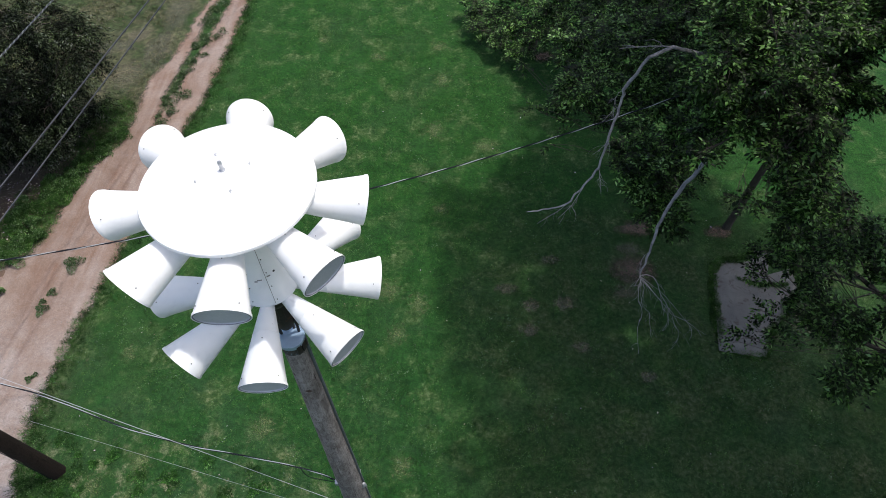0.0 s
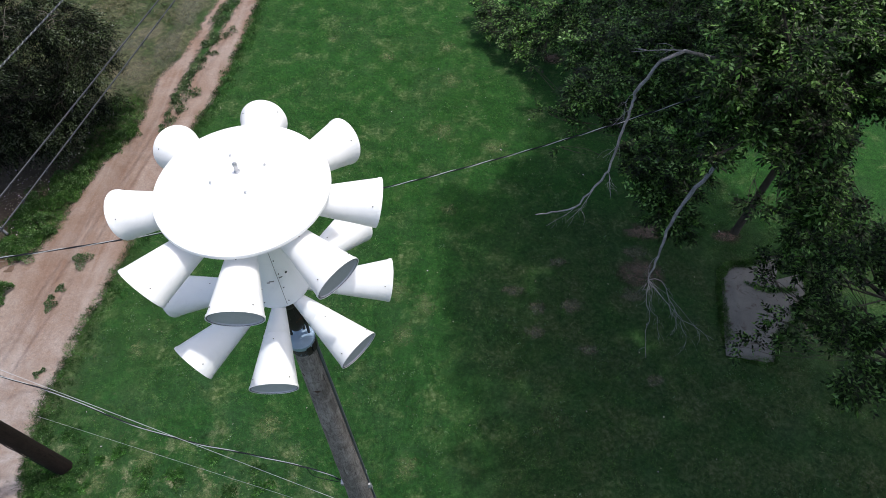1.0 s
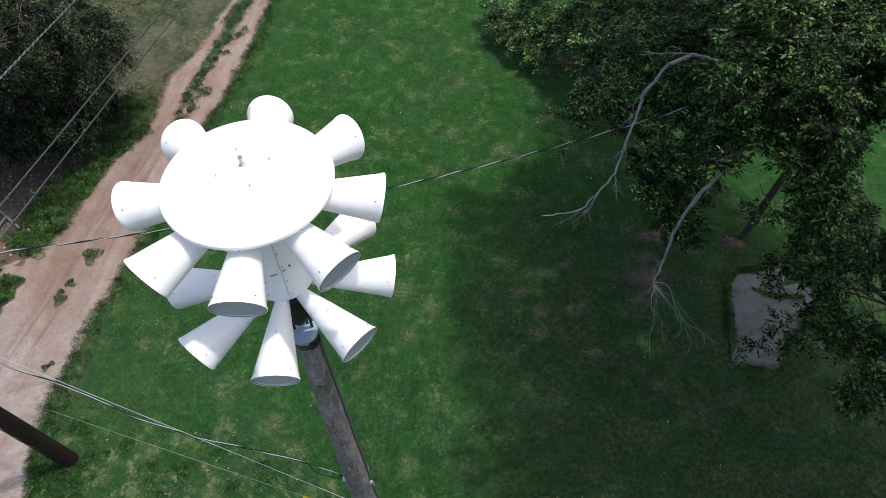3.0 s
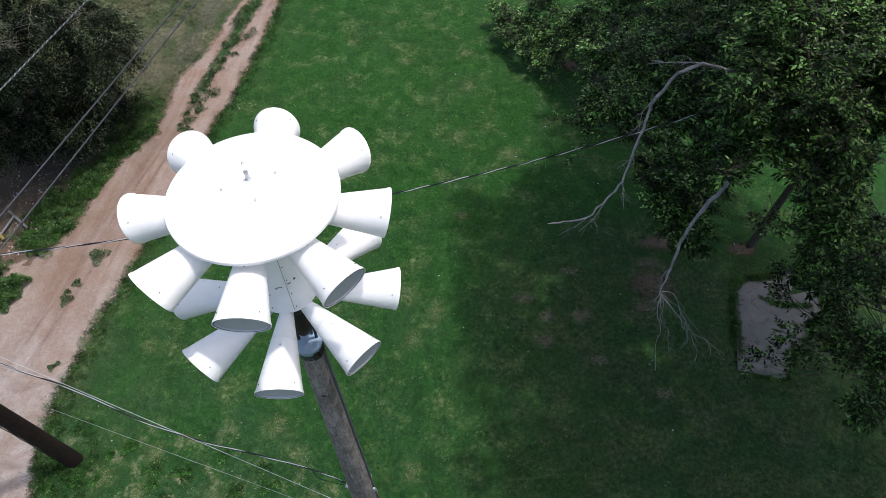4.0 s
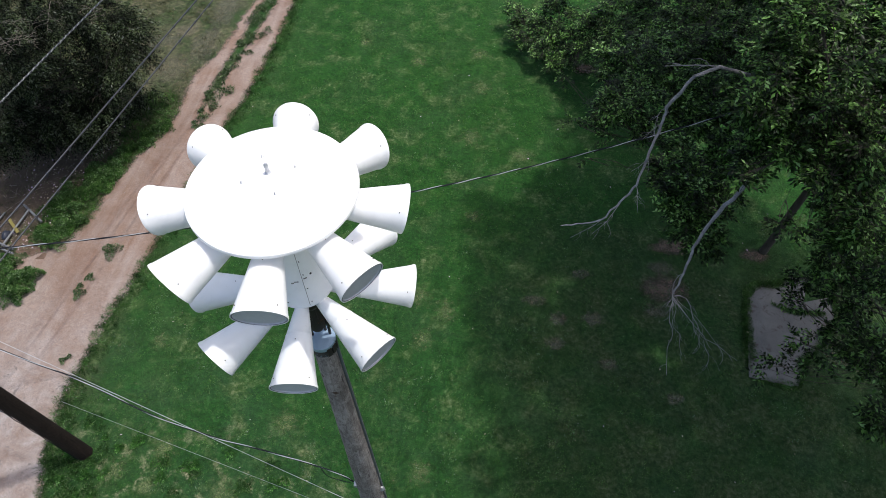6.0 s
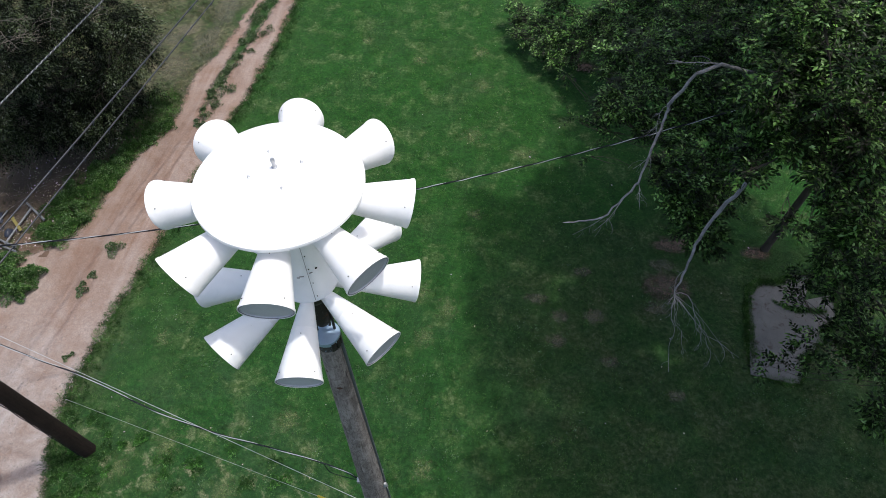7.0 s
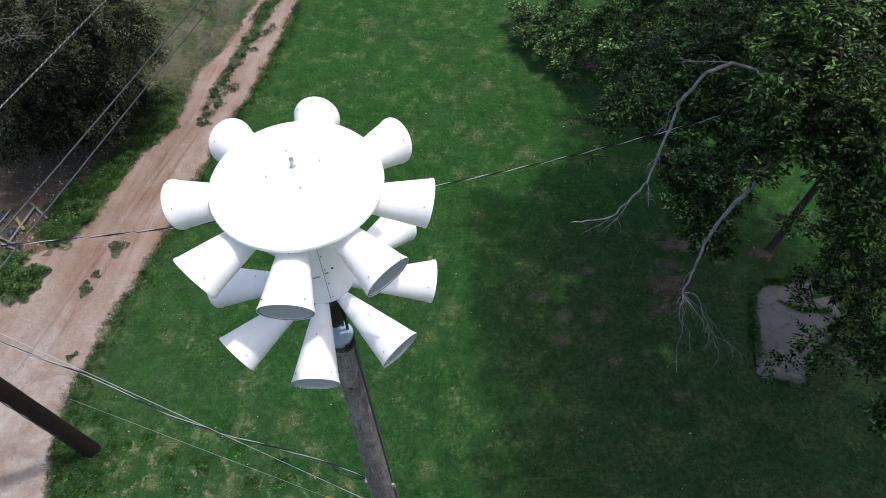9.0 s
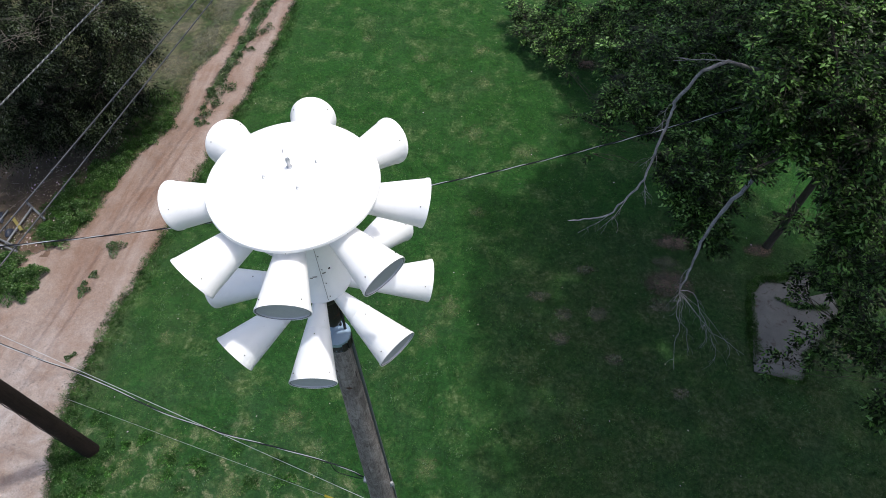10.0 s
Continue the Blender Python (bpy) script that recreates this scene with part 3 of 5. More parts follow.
def build_siren():
    siren = thing("warning_siren", "white two-tier outdoor warning siren with sixteen horns on a pole", "siren", axis_point(POLE_TOP))
    siren.rotation_euler = TILT.to_euler()

    def z(units):
        return units * R - POLE_TOP

    # shallow domed cap with a turned-down lip
    cap_prof = [(0.975 * R, z(17.468)), (0.998 * R, z(17.464)), (1.0 * R, z(17.49)), (0.992 * R, z(17.508))]
    cap_prof += [(R * q, z(17.505 + 0.235 * (1 - q ** 1.35))) for q in (0.97, 0.9, 0.8, 0.65, 0.5, 0.35, 0.2, 0.08)]
    under = [(0.3 * R, z(17.44)), (0.6 * R, z(17.45)), (0.95 * R, z(17.47))]
    cap = part("cap", Shape().spin(under + cap_prof, 96), M_WHITE, siren, "blown-out white domed round cap")
    bolt = Shape().spin([(0.012, 0.0), (0.012, 0.008), (0.007, 0.011), (0.007, 0.02), (0.003, 0.022)], 10).mesh("bolt", M_STEEL)
    for i in range(4):
        a = radians(27.8 + 90 * i)
        part("bolt", bolt, None, cap, m=Matrix.Translation((0.305 * R * math.cos(a), 0.305 * R * math.sin(a), z(17.692))))
    part("lifting_pin", Shape().spin([(0.022, 0.0), (0.022, 0.008), (0.015, 0.014), (0.014, 0.05), (0.018, 0.06), (0.016, 0.085), (0.006, 0.095)], 12),
         M_STEEL, cap, "small metal pin", Matrix.Translation((0, 0, z(17.735))))
    # housings
    part("upper_housing", Shape().spin([(0.52 * R, z(17.0)), (0.56 * R, z(17.06)), (0.56 * R, z(17.40)), (0.5 * R, z(17.44))], 48), M_WHITE, siren)
    skirt = part("skirt", Shape().spin([(0.36 * R, z(15.50)), (0.428 * R, z(15.49)), (0.434 * R, z(15.51)), (0.428 * R, z(15.54)), (0.25 * R, z(16.55)), (0.235 * R, z(17.02))], 64), M_WHITE, siren, "white panelled cone with a rusty seam")

    def on_skirt(a, zz, off=0.0):
        rr = (0.428 + (0.25 - 0.428) * (zz - 15.54) / 1.01) * R + off
        return Vector((rr * math.cos(radians(a)), rr * math.sin(radians(a)), z(zz)))
    for a in (-109, -64, 26, 116, 206):
        w, mat, label = (0.0022, M_RUST, "stained metal seam") if a != -109 else (0.0025, M_WHITE, "folded white seam")
        part("seam", Shape().tube([on_skirt(a, zz, 0.001) for zz in (15.54, 15.8, 16.1, 16.4, 16.55)], w, 6), mat, skirt, label)
        for zz in (15.6, 15.86, 16.12, 16.36):
            e = on_skirt(a + 5, zz) - on_skirt(a + 5, zz, 0.006)
            part("rivet", Shape().tube([on_skirt(a + 5, zz) + e, on_skirt(a + 5, zz) - e], 0.0048, 6), M_DARK, skirt)
    for a, zz, w in ((-78, 16.02, 5), (-57, 16.05, 4), (-86, 16.0, 3)):
        part("strap", Shape().tube([on_skirt(a - w, zz, 0.001), on_skirt(a + w, zz, 0.001)], 0.006, 6), M_RUST, skirt, "rust-stained strap end")
    part("drain_hole", Shape().tube([on_skirt(-42, 16.08, -0.004), on_skirt(-42, 16.08, 0.003)], 0.011, 8), M_DARK, skirt, "dark round hole")
    part("lower_housing", Shape().spin([(0.16 * R, z(15.0)), (0.22 * R, z(15.06)), (0.27 * R, z(15.2)), (0.27 * R, z(15.50))], 40), M_DARK, siren)
    motor = part("motor", Shape().spin([(0.05 * R, z(14.08)), (0.11 * R, z(14.1)), (0.14 * R, z(14.2)), (0.14 * R, z(14.4)), (0.125 * R, z(14.44)), (0.125 * R, z(14.8)), (0.19 * R, z(14.86)), (0.19 * R, z(15.02))], 24), M_DARK, siren, "dark rusty motor", Matrix.Translation((-0.02, 0.05, 0)))
    for i in range(8):
        part("fin", Shape().box((0.105 * R, -0.005, z(14.5)), (0.135 * R, 0.005, z(14.78))), M_DARK, motor, m=Matrix.Rotation(2 * math.pi * i / 8, 4, "Z"))
    for a in (35, 75, 125, 165):
        d = Vector((math.cos(radians(a)), math.sin(radians(a)), 0))
        part("leg", Shape().tube([d * 0.155 * R + Vector((0, 0, z(13.86))), d * 0.16 * R + Vector((0, 0, z(14.5))), d * 0.17 * R + Vector((0, 0, z(15.04)))], 0.016, 8), M_DARK, siren, "dark steel leg")
    plate = part("mounting_plate", Shape().spin([(0.19 * R, z(13.76)), (0.228 * R, z(13.78)), (0.234 * R, z(13.84)), (0.226 * R, z(13.87)), (0.02 * R, z(13.875))], 32), M_PLATE, siren, "blue-grey metal plate on the pole top, sky tint in its colour")
    part("collar", Shape().spin([(0.19 * R, z(13.55)), (0.2 * R, z(13.55)), (0.205 * R, z(13.77)), (0.19 * R, z(13.77))], 32, caps=False), M_COLLAR, plate, "peeling dark metal collar")
    for a in (-48, -22, 4):
        part("bracket", Shape().box((0.19 * R, -0.028, z(13.58)), (0.235 * R, 0.028, z(13.83))), M_DARK, plate, m=Matrix.Rotation(radians(a), 4, "Z"), bevel=0.006)

    # horns: truncated cones with a rolled rim and a recessed grille
    def horn_meshes(length, r0, r1, cut):
        k = 40

        def at(q):
            return r0 + (r1 - r0) * q
        prof = [(at(q), length * q) for q in (0.0, 0.15, 0.3, 0.395)] + [(at(0.4) + 0.0025, length * 0.4), (at(0.405) + 0.0025, length * 0.405), (at(0.41), length * 0.41)]
        prof += [(at(q), length * q) for q in (0.55, 0.7, 0.85, 0.965)] + [(r1 + 0.001, length * 0.975), (r1 + 0.002, length), (r1 - 0.001, length + 0.001),
                                                                         (r1 - 0.003, length - 0.004), (at(0.86) - 0.004, length * 0.86)]
        def slanted(shape, name, mat):
            shape.v = [(x, y, zz + y * math.tan(cut) * (zz / length) ** 2) for x, y, zz in shape.v]
            return shape.mesh(name, mat)
        body = slanted(Shape().spin(prof, k, caps=False), "horn", M_WHITE)
        rg = r1 - 0.0015
        grille = slanted(Shape().spin([(rg, length * 0.975), (rg, length * 0.995), (rg * 0.94, length * 0.993), (rg * 0.92, length * 0.982), (rg * 0.6, length * 0.98), (rg * 0.25, length * 0.979), (rg * 0.05, length * 0.979)], k), "grille", M_GRILLE)
        # added dark ring draws the gap line between rim and mouth plate
        gap_ring = slanted(Shape().spin([(rg * 0.972, length * 0.99), (rg * 0.968, length * 0.9985), (rg * 0.948, length * 0.9985), (rg * 0.944, length * 0.985)], k, caps=False), "gap_ring", M_GAP_RING)
        return body, grille, gap_ring

    for tier, (rho, zc, r1, tilt, axis, th0) in (("upper", (1.505, 17.089, 0.303, 14.66, 7.0, -84.55)), ("lower", (1.53, 15.333, 0.308, 12.17, 3.5, -83.37))):
        length = 1.22 * R
        body, grille, gap_ring = horn_meshes(length, 0.085 * R, r1 * R, radians(tilt - axis))
        rivet = Shape().spin([(0.0048, 0), (0.0048, 0.003), (0.003, 0.005)], 8).mesh("rivet", M_DARK)
        for i in range(8):
            th = radians(th0 + 45 * i)
            d = Vector((math.cos(th), math.sin(th), 0))
            n = (d * math.cos(radians(axis)) - Vector((0, 0, 1)) * math.sin(radians(axis))).normalized()
            mouth = d * rho * R + Vector((0, 0, z(zc)))
            side = Vector((-math.sin(th), math.cos(th), 0))
            up = n.cross(side)
            m = Matrix((side, up, n)).transposed().to_4x4()
            m.translation = mouth - n * length
            horn = part("horn", body, None, siren, f"white conical horn of the {tier} tier", m)
            part("grille", grille, None, horn, "recessed grey mouth plate")
            part("gap_ring", gap_ring, None, horn, "thin dark ring drawn for the rim gap")
            for a, q in ((40, 0.94), (140, 0.94), (-90, 0.94), (90, 0.5)):
                rr = (0.085 + (r1 - 0.085) * q) * R
                e = Vector((math.cos(radians(a)), math.sin(radians(a)), 0))
                mm = e.to_track_quat("Z", "Y").to_matrix().to_4x4()
                mm.translation = e * (rr - 0.001) + Vector((0, 0, length * q))
                part("rivet", rivet, None, horn, m=mm)
    return siren


build_siren()


# ---- poles ----
def build_pole():
    pole = thing("siren_pole", "weathered grey wooden pole carrying the siren", "utility pole", axis_point(0))
    base = axis_point(0)
    rng = random.Random(2)
    pts, radii = [], []
    for i in range(60):
        z = -0.4 + (POLE_TOP + 0.4) * i / 59
        p = axis_point(z) - base
        pts.append(p)
        radii.append(0.268 - 0.149 * max(z, 0) / POLE_TOP)
    shaft = part("shaft", Shape().tube(pts, radii, 28, True, 0.018, rng), M_POLE, pole)
    # conduit up the east face
    d = Vector((math.cos(radians(8)), math.sin(radians(8)), 0))
    cpts = [p + d * (r + 0.016) for p, r in zip(pts, radii)]
    part("conduit", Shape().tube(cpts[1:], 0.019, 10), M_CONDUIT, pole, "dark grey cable conduit")
    d2 = Vector((math.cos(radians(35)), math.sin(radians(35)), 0))
    part("ground_wire", Shape().tube([p + d2 * (r + 0.005) for p, r in zip(pts[1:], radii[1:])], 0.008, 6), M_CABLE, pole, "black wire run")
    for zz in (1.4, 3.3, 4.3):
        i = int((zz + 0.4) / (POLE_TOP + 0.4) * 59)
        c = pts[i] + d * (radii[i] + 0.03)
        part("clip", Shape().box((c.x - 0.008, c.y - 0.03, c.z - 0.01), (c.x + 0.008, c.y + 0.03, c.z + 0.01)), M_DULL, pole, "galvanised conduit clip", bevel=0.004)
    # service bracket with insulator facing the lane
    c = axis_point(3.6) - base
    part("bracket", Shape().box((-0.25, -0.09, 3.84), (-0.14, 0.0, 3.95)), M_STEEL, pole, "galvanised cable bracket", bevel=0.012)
    part("insulator", Shape().tube([c + Vector((0.20, -0.02, -0.12)), c + Vector((0.23, -0.02, -0.02)), c + Vector((0.23, -0.02, 0.06))], [0.03, 0.045, 0.02], 10), M_BARE, pole, "pale insulator")


build_pole()


def build_second_pole():
    base = Vector((-7.2, 1.02, 0))
    pole = thing("utility_pole", "dark brown wooden utility pole at the lane's grassy edge", "utility pole", base)
    rng = random.Random(3)
    lean = Vector((-0.0075, -0.017, 0))
    pts = [lean * z + Vector((0, 0, z)) for z in np.linspace(-0.4, 8.6, 30)]
    radii = [0.175 - 0.004 * max(p.z, 0) for p in pts]
    part("shaft", Shape().tube(pts, radii, 24, True, 0.015, rng), M_POLE2, pole)
    side = Vector((-0.3, -0.95, 0)).normalized()
    part("ground_wire", Shape().tube([p + side * (r + 0.012 + 0.018 * math.sin(3.1 * i)) for i, (p, r) in enumerate(zip(pts[1:], radii[1:]))], 0.010, 6), M_CABLE, pole, "loose black wire")


build_second_pole()


# ---- overhead cables ----
def hang(a, b, sag, n=60):
    a, b = Vector(a), Vector(b)
    return [a.lerp(b, i / n) - Vector((0, 0, 4 * sag * (i / n) * (1 - i / n))) for i in range(n + 1)]


def run(a, b, before, after):
    """Extends the line from a to b by factors before and after it."""
    a, b = Vector(a), Vector(b)
    return a - (b - a) * before, b + (b - a) * after


def cable(label, pts, r, mat, strands=1, lay=0.5, bare=None):
    ob = thing("overhead_cable", label, "cable", pts[0])
    o = Vector(pts[0])
    if strands == 1:
        part("wire", Shape().tube([p - o for p in pts], r, 8), mat, ob)
        return ob
    fine = []
    n = int(sum((pts[i + 1] - pts[i]).length for i in range(len(pts) - 1)) / 0.06)
    for i in range(n + 1):
        q = i / n * (len(pts) - 1)
        j = min(int(q), len(pts) - 2)
        fine.append(pts[j].lerp(pts[j + 1], q - j))
    for s in range(strands):
        out, acc = [], 0.0
        for i, p in enumerate(fine):
            d = (fine[min(i + 1, n)] - fine[max(i - 1, 0)]).normalized()
            side = d.cross(Vector((0, 0, 1))).normalized()
            up = side.cross(d)
            acc = i * 0.06 / lay * 2 * math.pi + 2 * math.pi * s / strands
            out.append(p - o + (side * math.cos(acc) + up * math.sin(acc)) * r * 1.1)
        part("strand", Shape().tube(out, r, 6), (bare or M_BARE) if s == 0 else mat, ob, "bare aluminium strand" if s == 0 else "")
    return ob


def smooth(points, n=12):
    """A smooth curve through a few points."""
    pts = [Vector(p) for p in points]
    out = []
    for i in range(len(pts) - 1):
        p0, p1, p2, p3 = pts[max(i - 1, 0)], pts[i], pts[i + 1], pts[min(i + 2, len(pts) - 1)]
        for j in range(n):
            u = j / n
            out.append(0.5 * (2 * p1 + (p2 - p0) * u + (2 * p0 - 5 * p1 + 4 * p2 - p3) * u * u + (3 * p1 - p0 - 3 * p2 + p3) * u ** 3))
    return out + [pts[-1]]


cable("pale twisted overhead cable above the shrubs", hang(*run((-8.0, 5.57, 6.5), (-7.39, 9.24, 6.5), 4, 6), 0.02), 0.011, M_LINE, 3, 0.16, M_DULL)
def tie_line(ob, pts, every, mat):
    """Short lashing tails hanging from a line at even steps."""
    o, gone, nxt = Vector(pts[0]), 0.0, every * 0.4
    rng = random.Random(int(every * 100))
    for p, q in zip(pts, pts[1:]):
        step = (q - p).length
        while gone + step > nxt:
            c, d = p.lerp(q, (nxt - gone) / step) - o, (q - p).normalized()
            part("tie", Shape().tube([c + Vector((0, 0, 0.02)), c + d * 0.05 + Vector((0, 0, -0.024)), c - d * 0.06 + Vector((0.012, 0, -0.075))], [0.02, 0.011, 0.005], 6), mat, ob)
            nxt += every * rng.uniform(0.8, 1.2)
        gone += step


LINE_A = hang(*run((-8.62, 4.15, 4.2), (-7.07, 12.87, 4.2), 1.2, 1.6), 0.02)
tie_line(cable("black overhead line along the dirt lane", LINE_A, 0.019, M_LINE), LINE_A, 0.85, M_LINE)
LINE_B = hang(*run((-8.37, 3.44, 4.0), (-6.75, 13.18, 4.0), 1.0, 1.6), 0.02)
tie_line(cable("black overhead line along the dirt lane", LINE_B, 0.017, M_LINE), LINE_B, 0.97, M_LINE)
cable("twisted service cable crossing behind the siren pole", [Vector((x, 5.89 + 0.332 * x, 4.5 + 0.5 * ((x + 1.17) / 6.56) ** 2)) for x in np.linspace(-14, 9.6, 50)], 0.0085, M_CABLE, 3, 0.9, M_BARE)
cable("twisted service cable fixed to the siren pole", smooth([(-12.6, 2.75, 6.6), (-6.67, 1.32, 5.05), (-5.19, 1.02, 4.62), (-3.82, 0.61, 4.3), (-2.66, 0.37, 4.12), (-1.64, 0.22, 4.05), (-0.59, 0.03, 3.98), (-0.17, -0.1, 3.9)]), 0.007, M_CABLE, 3, 1.9)
cable("pale thin cable passing the siren pole", [Vector((-6.3, 1.23, 5.6)).lerp(Vector((-0.89, -0.31, 4.55)), u) for u in np.linspace(-1.2, 1.6, 12)], 0.0042, M_BARE)
cable("slack black wire loop beside the cable bracket", smooth([(-0.75, 0.04, 4.06), (-0.72, 0.02, 3.85), (-0.66, 0.0, 3.72), (-0.45, -0.06, 3.78), (-0.2, -0.12, 3.88)]), 0.006, M_CABLE)
guy = cable("thin pale guy wire low over the lawn", [Vector((-8.3, 2.2, 0.02)).lerp(Vector((-0.59, -0.61, 4.5)), u) for u in np.linspace(0, 1.3, 12)], 0.0028, M_BARE)
sleeve = [Vector((-8.3, 2.2, 0.02)).lerp(Vector((-0.59, -0.61, 4.5)), u) - guy.location for u in (0.99, 1.12)]
part("marker_sleeve", Shape().tube(sleeve, 0.018, 8), M_YELLOW, guy, "yellow plastic marker sleeve")


# ---- foliage ----
def frame_axes(d):
    """Side and up vectors for many directions."""
    up = np.tile([0.0, 0.0, 1.0], (len(d), 1))
    s = np.cross(d, up)
    s /= np.linalg.norm(s, axis=1)[:, None] + 1e-6
    return s, np.cross(s, d)


def leaves(pos, d, length, width, rng, fold=0.35):
    """Pointed leaves folded along the rib: positions, directions and sizes."""
    n = len(pos)
    s, u = frame_axes(d)
    roll = rng.normal(0, 0.38, n)[:, None]
    s, u = s * np.cos(roll) + u * np.sin(roll), u * np.cos(roll) - s * np.sin(roll)
    L, W = length[:, None], width[:, None]
    droop = u * -0.12
    b = pos
    m = pos + d * L * 0.5 + droop * L * 0.3
    t = pos + d * L + droop * L
    l = m + s * W + u * W * fold
    r = m - s * W + u * W * fold
    v = np.stack([b, l, t, r], 1).reshape(-1, 3)
    f = np.array([[0, 2, 1], [0, 3, 2]])
    return v, (f[None] + 4 * np.arange(n)[:, None, None]).reshape(-1, 3)


def unit(v):
    return v / (np.linalg.norm(v, axis=1)[:, None] + 1e-9)


def spray_crown(clumps, per_m2, rng, leaf=0.075, ratio=0.26, count=9, spray=0.42, droop=0.3, flat=0.75, core=0.3):
    """Leaf sprays over the shells of clumps (x, y, z, r)."""
    P, D, Ls, Ws = [], [], [], []
    for x, y, z, r in clumps:
        # sprays gather in bunches with gaps between them
        k = int(4 + 8 * r * r)
        heart = unit(rng.normal(size=(k, 3)) + np.array([0, 0, 0.25]))
        reach = r * rng.uniform(0.35, 1.0, k) ** 0.6
        n = int(per_m2 * (r * r + 0.2 * r))
        own = rng.integers(0, k, n)
        dirs = unit(heart[own] + rng.normal(size=(n, 3)) * 0.06 / max(r, 0.25))
        rad = reach[own] * rng.uniform(0.8, 1.1, n)
        # a share of the sprays fills the shaded heart of the clump
        inner = rng.uniform(0, 1, n) < core
        dirs[inner] = unit(rng.normal(size=(n, 3)) - np.array([0, 0, 0.4]))[inner]
        rad[inner] = r * rng.uniform(0.1, 0.7, inner.sum())
        o = np.array([x, y, z]) + dirs * rad[:, None] * np.array([1.15, 1.15, flat])
        sd = unit(dirs * np.array([1, 1, 0.35]) + rng.normal(size=(n, 3)) * np.array([0.5, 0.5, 0.25]) + np.array([0, 0, -droop]))
        s, u = frame_axes(sd)
        ln = spray * rng.uniform(0.6, 1.2, n)
        for i in range(count):
            q = (i + 0.5) / count
            side = 1 if i % 2 else -1
            end = i == count - 1
            P.append(o + sd * (ln * q)[:, None] + np.array([0, 0, -0.10]) * (ln * q * q)[:, None])
            k = 0.15 if end else 0.95
            D.append(unit(sd * (0.8 if not end else 1.0) + s * side * k + rng.normal(size=(n, 3)) * 0.16 + u * 0.1))
            ll = leaf * rng.uniform(0.65, 1.25, n)
            Ls.append(ll)
            Ws.append(ll * ratio)
    return leaves(np.concatenate(P), np.concatenate(D), np.concatenate(Ls), np.concatenate(Ws), rng)


def limb_path(a, b, rng, bend=0.12, n=8, rise=1):
    a, b = Vector(a), Vector(b)
    ln = (b - a).length
    off = Vector((rng.uniform(-1, 1), rng.uniform(-1, 1), rise * rng.uniform(0.1, 0.9))) * bend * ln
    return [a.lerp(b, i / n) + off * math.sin(math.pi * i / n) + Vector((rng.uniform(-1, 1), rng.uniform(-1, 1), rng.uniform(-1, 1))) * 0.016 * ln * min(1.0, 10 * bend) * (0 < i < n) for i in range(n + 1)]


def build_tree(label, base, top, r0, groups, leaf_mat, seed, per_m2, leaf=0.075, **kw):
    """Trunk, limbs to every group of clumps, twigs into each clump, and a crown of leaf sprays."""
    rng, nr = random.Random(seed), np.random.default_rng(seed)
    tree = thing("tree", label, "tree", base)
    o = Vector(base)
    top = Vector(top)
    trunk = limb_path(o - Vector((0, 0, 0.3)), top, rng, 0.006, 12)
    radii = [r0 * (1.25 if i == 0 else 1 - 0.5 * i / 12) for i in range(13)]
    part("trunk", Shape().tube([p - o for p in trunk], radii, 14, True, 0.03, rng), M_BARK, tree)
    twigs = Shape()
    for g in groups:
        c = Vector((sum(q[0] for q in g) / len(g), sum(q[1] for q in g) / len(g), sum(q[2] for q in g) / len(g)))
        start = trunk[rng.choice((7, 8, 9, 10))]
        low = -1 if c.z < 5.2 else 1       # the limbs of low boughs sag under their leaves
        lp = limb_path(start, c - Vector((0, 0, 0.5 if low < 0 else 0.0)), rng, 0.10, 8, low)
        part("limb", Shape().tube([p - o for p in lp], [r0 * (0.45 - 0.36 * i / 8) for i in range(9)], 9, True, 0.06, rng), M_BARK, tree)
        for q in g:
            s = lp[rng.choice((4, 5, 6, 7))]
            tp = limb_path(s, q[:3], rng, 0.12, 5, low)
            twigs.tube([p - o for p in tp], [(0.022 - 0.003 * i) * min(1.0, 0.15 + 3 * q[3]) for i in range(6)], 6)
            for _ in range(9 if q[3] > 0.12 else 2):
                e = Vector(q[:3]) + Vector((rng.gauss(0, 1), rng.gauss(0, 1), rng.gauss(0, 0.7))).normalized() * q[3] * rng.uniform(0.6, 1.05)
                tq = limb_path(tp[rng.choice((3, 4, 5))], e, rng, 0.1, 3)
                twigs.tube([p - o for p in tq], [0.009, 0.007, 0.005, 0.003], 4)
    tagged(part("branchwork", twigs, M_BARK, tree), kind="stuff")
    v, f = spray_crown([q for g in groups for q in g], per_m2, nr, leaf, **kw)
    tagged(part("crown", mesh_arrays("crown", v - np.array(base), f, leaf_mat), None, tree), kind="stuff")
    return tree


